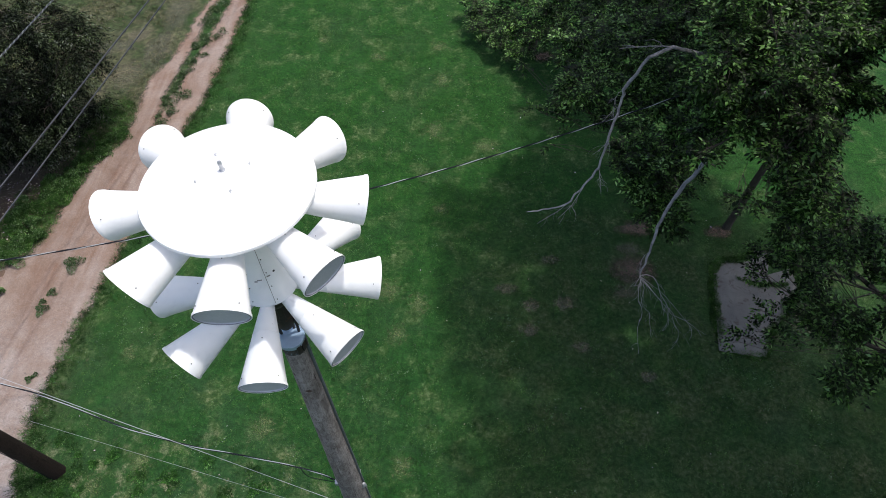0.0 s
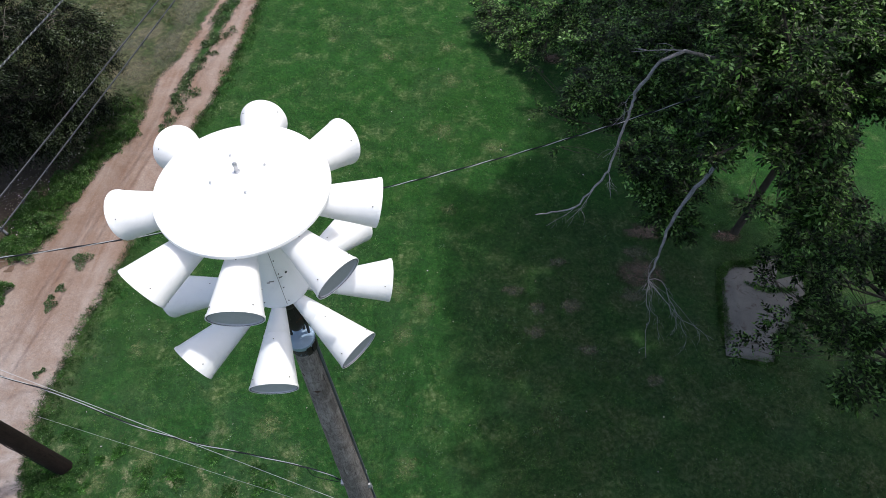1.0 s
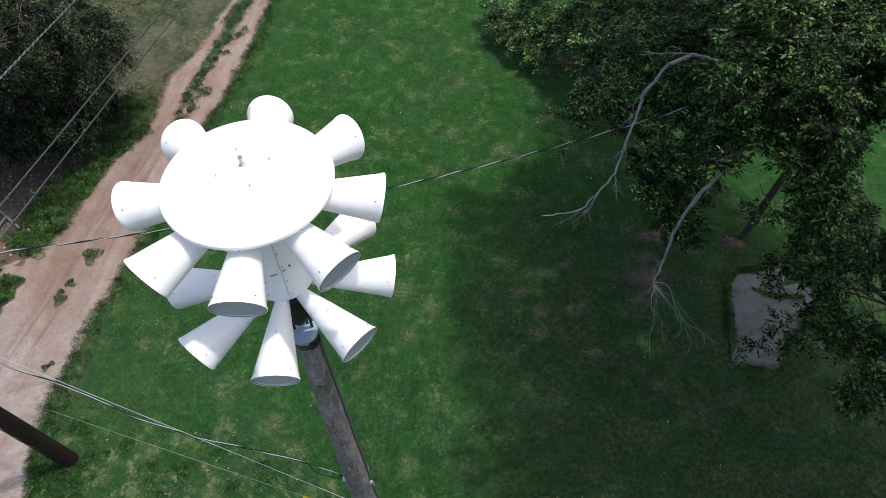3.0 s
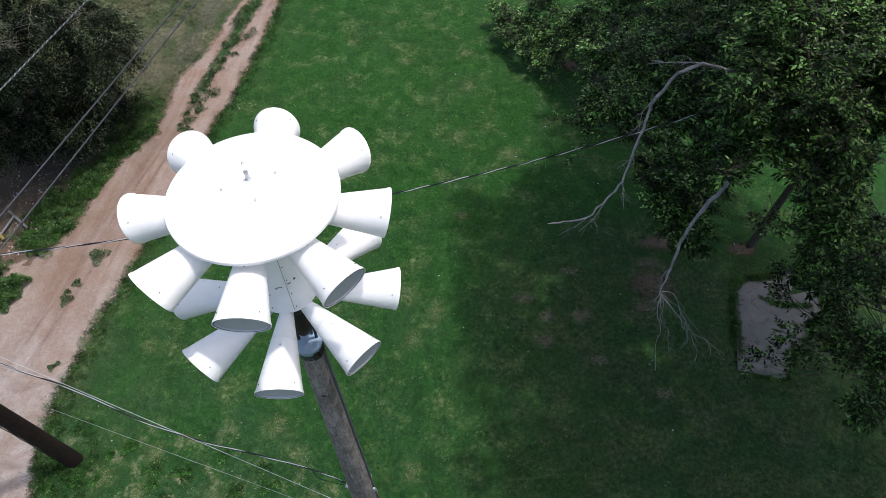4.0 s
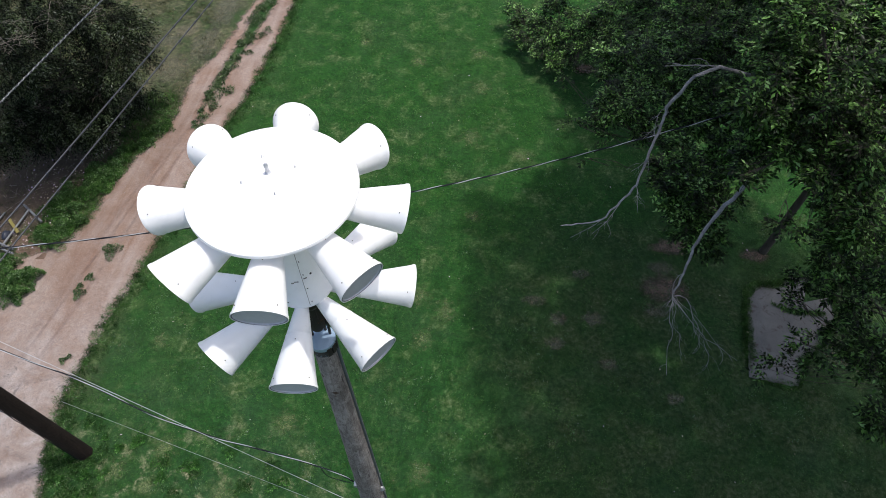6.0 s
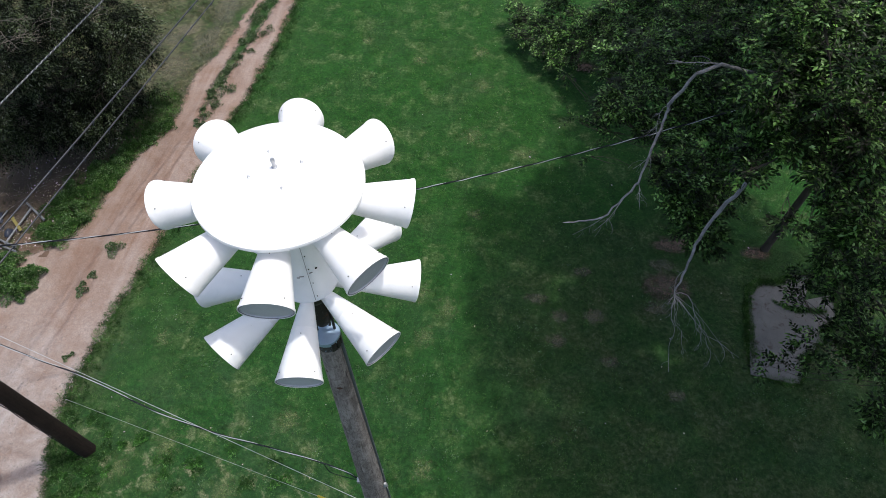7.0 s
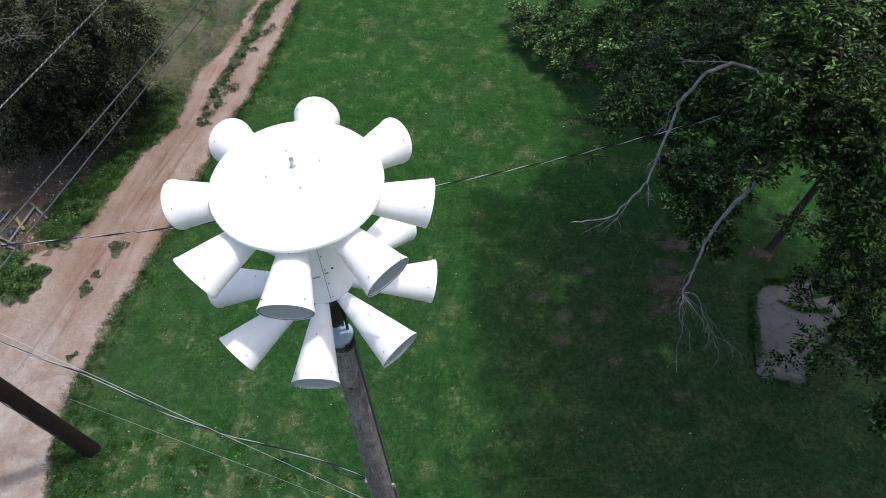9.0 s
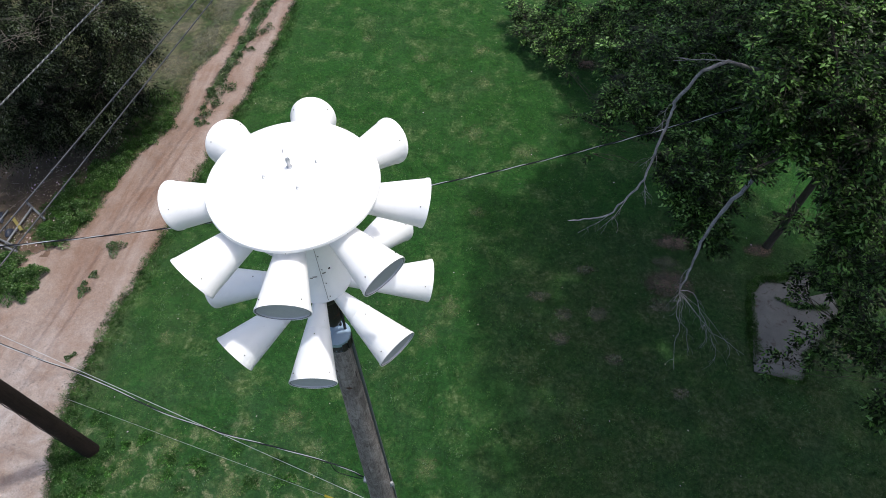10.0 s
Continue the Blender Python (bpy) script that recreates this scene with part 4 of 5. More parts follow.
LOW_WEST = [(4.55, 8.26, 4.4, 0.06), (4.45, 8.03, 4.3, 0.04), (4.08, 7.62, 4.2, 0.04), (3.72, 8.45, 4.6, 0.07), (3.57, 10.08, 4.6, 0.06), (5.58, 8.94, 4.4, 0.1), (4.8, 10.6, 4.6, 0.55), (4.5, 8.7, 4.7, 0.36), (4.95, 9.0, 4.8, 0.55), (5.3, 9.7, 4.9, 0.65), (5.0, 9.8, 4.3, 0.5), (5.5, 8.9, 4.4, 0.4), (5.6, 10.6, 5.0, 0.95)]
LOW_MID = [(7.61, 13.39, 4.6, 0.6), (8.30, 13.32, 4.6, 0.6), (8.73, 13.13, 4.4, 0.5), (6.80, 13.34, 4.4, 0.5), (7.85, 14.40, 4.6, 0.7), (8.55, 14.29, 4.8, 0.7), (5.85, 6.9, 4.6, 0.4), (5.95, 6.1, 4.3, 0.3), (6.2, 7.0, 4.6, 0.8), (6.7, 6.4, 4.0, 0.55), (6.3, 8.8, 4.4, 0.75), (7.0, 7.5, 4.2, 0.5), (6.9, 9.9, 4.6, 1.0), (7.39, 12.28, 4.8, 0.9), (7.60, 10.94, 5.0, 0.8), (6.99, 11.19, 4.6, 0.8), (7.11, 9.72, 4.8, 0.8), (7.27, 8.66, 4.6, 0.7), (7.74, 9.54, 5.0, 0.8), (7.42, 7.81, 4.8, 0.5), (6.22, 5.80, 4.0, 0.35), (6.71, 5.69, 3.8, 0.35), (7.0, 6.8, 4.4, 0.3), (6.29, 6.53, 4.4, 0.5)]
TOP_A = [(6.38, 5.66, 7.8, 0.4), (6.40, 5.55, 7.4, 0.3), (6.42, 5.62, 8.2, 0.4), (6.57, 7.03, 8.4, 0.42), (6.76, 6.27, 8.4, 0.5), (6.92, 6.95, 8.7, 0.6), (6.46, 5.31, 7.0, 0.35), (6.66, 5.27, 7.8, 0.5), (5.58, 4.98, 8.6, 0.2), (5.92, 4.87, 8.3, 0.22), (5.79, 5.14, 8.0, 0.18), (5.90, 5.09, 8.8, 0.22)]
TOP_B = [(6.46, 3.67, 7.0, 0.06), (6.67, 3.62, 7.0, 0.09), (6.92, 3.69, 6.9, 0.05), (6.91, 4.32, 7.6, 0.14), (7.20, 4.41, 7.6, 0.16), (7.33, 4.67, 8.0, 0.18), (7.36, 4.36, 8.0, 0.14), (5.80, 4.26, 7.4, 0.14), (5.97, 4.48, 7.4, 0.14), (6.44, 4.56, 7.8, 0.18), (7.33, 5.00, 8.4, 0.2), (6.73, 4.81, 8.4, 0.2), (7.00, 5.62, 8.3, 0.55), (7.75, 5.45, 7.8, 0.55), (7.29, 5.35, 7.2, 0.35), (7.92, 5.00, 7.0, 0.5), (7.52, 6.30, 8.7, 0.75), (8.20, 4.00, 6.6, 0.55), (8.20, 4.84, 6.0, 0.4), (7.11, 4.24, 7.6, 0.22), (7.65, 4.20, 7.3, 0.28), (7.62, 4.38, 7.7, 0.28), (6.49, 5.92, 9.3, 0.3), (6.64, 4.72, 9.3, 0.3)]
# first four clumps are unseen, added to shade the low east boughs
OUTER = [(10.7, 5.6, 9.0, 0.9), (11.5, 6.6, 9.2, 1.0), (11.4, 5.2, 9.0, 0.9), (11.0, 7.6, 9.2, 0.9), (7.2, 7.4, 7.4, 0.7), (7.9, 7.9, 7.6, 0.8), (8.8, 7.3, 7.6, 0.8), (9.3, 6.8, 6.8, 0.8), (8.6, 6.4, 7.2, 0.7), (9.4, 7.8, 6.2, 0.7), (9.6, 6.8, 8.4, 0.9), (9.0, 8.2, 8.8, 1.3), (10.9, 5.4, 7.6, 1.2), (11.2, 7.4, 8.2, 1.4), (9.6, 10.2, 8.0, 1.3), (11.6, 9.8, 7.4, 1.3), (7.4, 8.8, 8.4, 1.1), (8.0, 10.6, 7.4, 1.2), (8.52, 11.23, 5.6, 0.9), (8.96, 9.74, 5.6, 0.9), (8.30, 8.72, 5.4, 0.8), (9.06, 8.19, 5.6, 0.9), (10.07, 10.92, 5.6, 1.0), (10.16, 9.44, 5.6, 1.0), (8.51, 7.6, 5.5, 0.38), (9.66, 7.24, 5.4, 0.8)]
EAST_LOW = [(9.1, 5.2, 4.4, 0.5), (9.3, 4.7, 3.6, 0.35), (9.5, 3.7, 3.6, 0.4), (9.3, 4.3, 4.8, 0.4), (9.1, 5.5, 3.0, 0.25), (9.26, 6.92, 5.0, 0.4), (9.59, 6.49, 4.8, 0.45), (9.93, 6.99, 5.0, 0.45), (9.37, 6.65, 4.4, 0.35), (9.90, 5.98, 4.6, 0.45), (9.57, 6.04, 4.2, 0.4), (9.39, 6.14, 3.8, 0.25), (9.76, 5.38, 4.2, 0.45), (10.2, 4.5, 5.0, 0.4), (9.96, 4.6, 4.6, 0.4)]
EAST_TIPS = [(8.69, 4.02, 2.8, 0.08), (8.74, 3.75, 2.8, 0.06), (8.1, 3.36, 2.8, 0.09), (8.4, 3.56, 2.8, 0.07), (7.85, 3.22, 2.8, 0.05), (8.93, 5.14, 3.0, 0.09), (8.6, 4.98, 3.0, 0.06), (9.29, 5.33, 3.0, 0.09), (8.94, 4.67, 3.0, 0.05), (9.3, 4.3, 3.0, 0.10), (9.0, 4.0, 3.0, 0.07), (9.06, 3.35, 3.0, 0.09), (8.69, 3.25, 3.0, 0.07), (9.64, 3.72, 3.4, 0.21), (9.73, 4.4, 3.4, 0.21), (10.2, 4.86, 3.4, 0.24), (9.54, 5.85, 3.4, 0.18), (10.2, 5.6, 3.4, 0.21), (9.8, 3.0, 3.4, 0.21), (9.1, 2.9, 4.4, 0.45), (8.8, 1.6, 4.6, 0.4), (10.2, 2.6, 5.0, 1.1), (10.4, 0.8, 5.4, 1.2), (9.9, -0.8, 5.4, 1.1)]
FAR = [(2.5, 17.5, 0.65, 0.24), (2.9, 16.9, 0.7, 0.3), (2.6, 18.3, 0.8, 0.4), (3.3, 17.4, 0.9, 0.45), (3.5, 16.4, 0.75, 0.3), (3.9, 15.8, 0.7, 0.25), (3.9, 16.8, 1.1, 0.45), (2.45, 18.63, 1.0, 0.16), (2.89, 18.46, 0.9, 0.2), (3.32, 17.86, 0.85, 0.2), (3.67, 17.2, 0.8, 0.18), (4.22, 16.06, 0.8, 0.16), (3.85, 18.1, 1.1, 0.35), (4.14, 17.02, 1.1, 0.35), (4.49, 15.7, 0.9, 0.25), (4.49, 16.09, 1.2, 0.35), (4.12, 18.32, 1.4, 0.45), (4.74, 16.69, 1.6, 0.55), (4.99, 15.19, 1.6, 0.4), (5.27, 16.19, 2.2, 0.85), (5.64, 14.83, 2.2, 0.6), (6.19, 15.54, 2.8, 0.9)]
FAR_B = [(6.66, 14.54, 3.0, 0.8), (6.44, 13.93, 2.6, 0.5), (7.29, 15.20, 3.2, 1.0), (6.12, 17.34, 3.0, 1.1), (4.75, 18.20, 2.4, 0.9), (8.04, 17.20, 3.4, 1.3), (7.38, 18.90, 3.2, 1.3), (7.0, 15.6, 6.0, 1.1), (8.2, 15.2, 6.2, 1.2), (7.8, 16.8, 6.0, 1.2), (9.0, 16.2, 6.2, 1.2)]

# unseen high clumps, added only to shade the lawn and the lower boughs
SHADE_S = [(x + 0.3 * math.sin(3 * y), y + 0.3 * math.sin(5 * x), 14.0 + 0.4 * math.sin(2 * x + y), 0.75 if x < 7 and y < 3 else 1.15 if y < 4 or x > 9 else 0.8) for y in (0.2, 1.7, 3.2, 4.3) for x in (6.9, 8.2, 9.6, 11.1, 12.6, 14.1) if not (y > 4 and 7 < x < 10)]
SHADE_S += [(x + 0.3 * math.sin(3 * y), y, 13.9, 1.1) for y in (1.7, 3.2, 4.6) for x in (15.4, 16.6)] + [(x, 6.0 + 0.3 * math.sin(4 * x), 13.8, 1.0) for x in (14.0, 15.4)]
SHADE_S += [(x + 0.4 * math.sin(3 * y), y + 0.3 * math.sin(5 * x), 13.6 + 0.4 * math.sin(2 * x + y), 1.25) for y in (-6.8, -5.0, -3.2, -1.4) for x in (7.6, 9.2, 10.8, 12.4, 14.0, 15.6)]
SHADE_S += [(8.5, 3.9, 14.0, 0.7), (7.7, 3.7, 14.1, 0.7), (9.4, 3.8, 14.0, 0.7), (14.0, 7.6, 13.6, 0.9), (15.2, 7.4, 13.6, 1.0), (6.4, 5.4, 13.9, 0.5), (6.2, 6.2, 13.9, 0.5), (6.2, 7.0, 13.9, 0.5), (6.3, 8.0, 13.8, 0.65), (11.0, 5.2, 14.0, 0.45), (9.2, 4.5, 14.0, 0.42), (8.7, 5.15, 14.0, 0.35), (7.0, 7.7, 14.0, 0.55), (7.2, 8.6, 14.0, 0.55), (6.9, 6.8, 14.0, 0.45), (7.0, 5.9, 14.0, 0.4), (6.5, 7.4, 14.0, 0.45), (5.6, 9.4, 13.8, 0.42), (5.5, 10.4, 13.8, 0.42), (5.8, 8.4, 14.0, 0.5), (5.6, 7.4, 14.0, 0.4), (5.4, 11.3, 13.8, 0.38), (5.9, 6.5, 14.0, 0.36), (11.00, 5.89, 14.0, 0.42), (9.74, 5.47, 14.0, 0.4), (14.92, 8.52, 14.0, 0.8)]
SHADE_E = [(12.2, 5.2, 10.8, 1.5), (11.6, 8.0, 11.6, 1.6), (10.2, 9.4, 12.0, 1.4), (13.0, 6.8, 10.4, 1.5), (13.0, 9.6, 10.8, 1.5), (11.4, 11.2, 11.0, 1.5), (9.8, 11.8, 10.8, 1.3)]
SHADE_N = [(8.9, 10.4, 12.4, 1.2), (8.2, 9.4, 12.2, 1.0), (9.4, 11.6, 12.6, 1.3), (8.4, 11.6, 12.4, 1.2), (7.7, 10.5, 12.4, 1.0), (9.6, 13.6, 12.6, 1.3), (8.6, 14.6, 12.4, 1.2), (7.2, 9.4, 11.2, 0.9), (6.5, 10.4, 11.0, 0.9), (6.3, 9.6, 11.1, 0.7), (6.1, 10.7, 13.5, 0.7), (6.5, 9.9, 13.5, 0.7), (7.1, 10.7, 13.4, 0.8), (7.4, 9.9, 13.4, 0.8), (7.6, 11.0, 11.2, 1.0), (7.4, 11.9, 11.0, 0.9), (8.2, 12.9, 10.8, 0.9), (7.4, 9.8, 10.8, 1.1), (8.4, 11.2, 11.2, 1.2), (7.2, 11.6, 10.8, 1.1), (9.2, 12.8, 10.8, 1.3), (8.8, 13.4, 10.6, 1.2)]
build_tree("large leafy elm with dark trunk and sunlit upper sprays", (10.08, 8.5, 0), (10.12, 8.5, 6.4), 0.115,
           [LOW_WEST, LOW_MID, TOP_A, TOP_B, OUTER, SHADE_E, SHADE_N], M_LEAF, 11, 480, 0.102, ratio=0.22, count=8, spray=0.29, core=0.42)
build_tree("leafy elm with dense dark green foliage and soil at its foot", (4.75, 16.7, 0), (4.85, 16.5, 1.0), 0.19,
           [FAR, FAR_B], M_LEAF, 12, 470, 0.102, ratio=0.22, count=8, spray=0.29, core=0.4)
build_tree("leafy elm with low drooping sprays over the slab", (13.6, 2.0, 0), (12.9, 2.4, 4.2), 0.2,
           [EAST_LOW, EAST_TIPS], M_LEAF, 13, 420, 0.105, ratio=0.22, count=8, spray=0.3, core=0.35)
# out-of-view tree added for the shade it casts
build_tree("unseen tall leafy elm added to shade the lawn", (15.4, 1.6, 0), (14.6, 1.8, 9.5), 0.3,
           [SHADE_S], M_LEAF, 15, 210, 0.125)


def dead_limb(label, mains, r0, forks, seed, taper=1.0):
    """A bare grey limb: main path, then side twigs (start index, end point)."""
    rng = random.Random(seed)
    o = Vector(mains[0])
    ob = thing("dead_branch", label, "branch", o)
    pts = [Vector(p) - o for p in mains]
    fine = []
    for i in range(len(pts) - 1):
        for j in range(4):
            fine.append(pts[i].lerp(pts[i + 1], j / 4) + Vector((rng.uniform(-1, 1), rng.uniform(-1, 1), rng.uniform(-1, 1))) * 0.02)
    fine.append(pts[-1])
    n = len(fine) - 1
    part("limb", Shape().tube(fine, [r0 * ((1 - i / n) ** taper * 0.8 + 0.2 * (i < n)) * rng.uniform(0.88, 1.14) + 0.004 for i in range(n + 1)], 9, True, 0.08, rng), M_DEAD, ob)
    for i, ends, r in forks:
        ends = ends if isinstance(ends, list) else [ends]
        tp = [pts[i]]
        for e in ends:
            tp += limb_path(tp[-1], Vector(e) - o, rng, 0.22 if r < 0.03 else 0.05, 4)[1:]
        k = len(tp) - 1
        part("twig", Shape().tube(tp, [0.25 * r * (1 - 0.7 * j / k) + 0.0015 for j in range(k + 1)], 6), M_DEAD, ob)
        for _ in range(5 + 3 * len(ends)):
            j = rng.randrange(1, k)
            d = (tp[j + 1] - tp[j - 1]).normalized()
            e = tp[j] + d * rng.uniform(0.06, 0.22) + Vector((rng.uniform(-1, 1), rng.uniform(-1, 1), rng.uniform(-1.0, 0.3))) * 0.15
            part("twig", Shape().tube(limb_path(tp[j], e, rng, 0.2, 3), [r * 0.16, r * 0.13, r * 0.1, r * 0.07], 5), M_DEAD, ob)
    return ob


dead_limb("long bare grey branch reaching out of the tree", [(8.9, 7.9, 6.0), (7.4, 7.2, 6.7), (6.3, 6.6, 7.6), (5.45, 6.0, 8.2), (5.0, 5.7, 8.2), (4.7, 5.6, 7.6), (4.68, 5.5, 7.3), (4.5, 5.1, 7.0), (4.38, 4.8, 6.5),
                                                              (4.2, 4.7, 6.1), (3.9, 4.55, 5.7), (3.6, 4.6, 5.5), (3.2, 4.6, 5.4)], 0.036,
          [(3, (4.42, 5.6, 8.45), 0.045), (5, (4.55, 5.2, 7.2), 0.014), (7, (4.25, 4.9, 6.7), 0.016), (8, (4.45, 4.45, 6.2), 0.02), (9, (3.75, 4.3, 5.6), 0.018), (10, (3.4, 4.4, 5.3), 0.012), (6, (4.35, 5.2, 7.2), 0.012)], 21)
dead_limb("bare grey branch hanging low with a tangle of twigs", [(8.9, 7.7, 6.4), (7.6, 6.3, 6.9), (6.6, 5.3, 6.9), (6.3, 4.9, 6.4), (5.85, 4.55, 5.9), (5.68, 4.3, 5.4), (5.6, 4.0, 5.0), (5.45, 3.7, 4.6)], 0.046,
          [(7, [(5.49, 3.58, 4.50), (5.47, 3.36, 4.20), (5.50, 3.02, 3.90), (5.53, 2.56, 3.50)], 0.022), (7, [(5.90, 3.47, 4.30), (6.07, 3.30, 4.10), (6.31, 3.18, 3.90), (6.78, 2.87, 3.70)], 0.022), (7, [(5.88, 3.44, 4.20), (6.01, 3.31, 4.00), (6.02, 2.97, 3.70)], 0.012), (7, [(6.20, 3.20, 4.00), (6.26, 3.04, 3.80), (6.24, 2.74, 3.50)], 0.012), (6, [(5.45, 3.67, 4.60), (5.36, 3.55, 4.40)], 0.014), (7, [(5.58, 3.47, 4.10), (5.76, 3.28, 3.90), (5.85, 2.94, 3.60)], 0.011), (7, [(6.46, 3.09, 3.90), (6.56, 2.82, 3.60)], 0.008)], 22, 0.7)

LEFT_A = [(-9.4, 12.7, 3.6, 0.55), (-11.5, 11.1, 4.5, 0.9), (-10.6, 11.4, 4.2, 0.9), (-10.0, 12.0, 3.8, 0.7), (-11.0, 10.1, 3.8, 0.9), (-11.56, 12.33, 2.04, 0.8), (-10.92, 12.75, 1.8, 0.6), (-10.9, 9.2, 4.5, 0.8)]
LEFT_B = [(-11.95, 10.81, 1.54, 0.8), (-11.08, 11.24, 1.43, 0.65), (-10.79, 11.98, 1.1, 0.5), (-10.9, 9.9, 1.9, 0.5), (-10.4, 10.4, 1.2, 0.5)]
LEFT_C = [(-12.6, 12.6, 4.8, 1.3), (-13.2, 10.4, 4.6, 1.3), (-12.8, 14.4, 4.2, 1.3), (-14.6, 12.6, 4.6, 1.5), (-11.4, 13.6, 3.6, 1.0), (-13.6, 8.6, 4.0, 1.0), (-15.2, 15.4, 4.0, 1.6)]
LEFT_D = [(-9.8, 11.3, 2.6, 0.35), (-10.0, 10.9, 2.2, 0.4), (-10.2, 10.5, 1.8, 0.4), (-10.0, 12.9, 3.2, 0.4), (-9.95, 13.2, 3.0, 0.3), (-10.5, 10.4, 1.4, 0.35), (-9.95, 12.0, 2.8, 0.4), (-10.7, 10.1, 1.2, 0.35)]
LEFT_E = [(-8.93, 11.91, 3.2, 0.42), (-9.22, 11.55, 2.8, 0.42), (-9.05, 12.35, 3.5, 0.4), (-9.42, 12.71, 2.2, 0.28), (-9.65, 11.26, 2.2, 0.38), (-9.91, 11.19, 1.3, 0.26), (-10.08, 10.88, 1.6, 0.36), (-10.6, 10.75, 1.9, 0.45), (-11.23, 10.55, 1.8, 0.45), (-11.85, 10.51, 1.6, 0.4), (-10.78, 10.91, 2.4, 0.45), (-10.01, 13.05, 0.6, 0.26), (-10.25, 12.54, 0.5, 0.3), (-9.98, 13.22, 3.4, 0.4), (-8.97, 13.03, 3.2, 0.2), (-11.99, 9.42, 2.2, 0.5), (-11.41, 9.54, 1.8, 0.45), (-10.99, 9.92, 1.6, 0.4), (-12.12, 9.80, 2.6, 0.55), (-10.86, 10.39, 1.4, 0.35), (-12.01, 9.43, 1.4, 0.35), (-12.34, 8.99, 1.8, 0.45), (-10.74, 10.75, 1.2, 0.3), (-11.07, 9.99, 2.2, 0.4)]
# unseen clumps added above the scrub to dapple and dim its leaves
LEFT_SHADE = [(-14.6 + 5.6 * ((i * 0.618) % 1.0), 9.4 + 5.6 * ((i * 0.382 + 0.13 * (i % 4)) % 1.0), 8.4 + 0.5 * math.sin(1.9 * i), 0.62 + 0.14 * (i % 3)) for i in range(38)]
LEFT_SHADE = [c for c in LEFT_SHADE if not (c[0] > -11.2 and 10.2 < c[1] < 12.0)]
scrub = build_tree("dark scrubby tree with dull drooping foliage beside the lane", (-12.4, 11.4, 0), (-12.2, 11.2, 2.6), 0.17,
           [LEFT_A, LEFT_B, LEFT_C, LEFT_D, LEFT_E, LEFT_SHADE], M_LEAF2, 14, 430, 0.088, ratio=0.17, count=14, spray=0.55, droop=0.9, core=0.35)


def bare_sprays(tree, starts, seed):
    """Fine dead twigs that stand out of a crown, pale grey and forking."""
    rng, o = random.Random(seed), tree.location
    for x, y, z, ax, ay, ln in starts:
        s, a = Shape(), Vector((x, y, z)) - o
        d = Vector((ax, ay, 0.05)).normalized()
        main = limb_path(a, a + d * ln, rng, 0.12, 7)
        s.tube(main, [0.0055 - 0.0005 * i for i in range(8)], 5)
        for i in range(1, 7):
            for k in rng.choice(((-1,), (1,), (-1, 1))):
                side = (d + Vector((-d.y, d.x, rng.uniform(-0.3, 0.4))) * k * rng.uniform(0.5, 1.1)).normalized()
                tw = limb_path(main[i], main[i] + side * ln * rng.uniform(0.15, 0.45), rng, 0.2, 4)
                s.tube(tw, [0.003, 0.0027, 0.0024, 0.002, 0.0016], 4)
                e = tw[2] + (side + Vector((rng.uniform(-1, 1), rng.uniform(-1, 1), 0))).normalized() * ln * 0.15
                s.tube([tw[2], tw[2].lerp(e, 0.5) + Vector((0, 0, 0.02)), e], [0.0022, 0.002, 0.0016], 4)
        part("dead_twig", s, M_TWIG, tree, "pale bare dead twig")


bare_sprays(scrub, [(-9.89, 8.79, 6.1, 0.97, -0.25, 0.82), (-9.42, 7.93, 6.1, 0.74, 0.68, 0.69), (-9.61, 8.45, 6.1, 0.77, -0.64, 1.05), (-9.52, 8.53, 5.9, 0.99, -0.16, 0.83), (-9.56, 10.5, 5.6, 0.39, -0.92, 1.57), (-9.37, 11.26, 5.0, 0.74, -0.68, 0.96)], 5)


# ---- low plants ----
def rosette(n, r, h, rng, leaf=0.09, ratio=0.3):
    """Leaves of a low broad-leaved plant round its own base."""
    a = rng.uniform(0, 2 * math.pi, n)
    q = r * np.sqrt(rng.uniform(0, 1, n)) * (0.75 + 0.35 * np.sin(3 * a + rng.uniform(0, 6)))
    z = h * (1 - (q / (r * 1.15)) ** 2).clip(0.05) * rng.uniform(0.3, 1.0, n)
    pos = np.stack([q * np.cos(a), q * np.sin(a), z], 1)
    d = unit(np.stack([np.cos(a), np.sin(a), rng.uniform(-0.2, 0.8, n)], 1) + rng.normal(size=(n, 3)) * 0.45)
    ln = leaf * rng.uniform(0.6, 1.3, n)
    return leaves(pos, d, ln, ln * ratio, rng)


def weed(x, y, r, h, n, seed, label, leaf=0.08, mat=None):
    mat = mat or M_WEED
    rng = np.random.default_rng(seed)
    v, f = rosette(n, r, h, rng, leaf)
    ob = thing("weed", label, "plant", (x, y, height(x, y) + 0.02), "weeds along the lane")
    tagged(part("foliage", mesh_arrays("foliage", v, f, mat), None, ob), kind="stuff")
    part("stem", Shape().tube([(0, 0, -0.03), (0.01, 0, h * 0.4), (0, 0.01, h * 0.8)], [0.012, 0.009, 0.004], 6), mat, ob)
    return ob


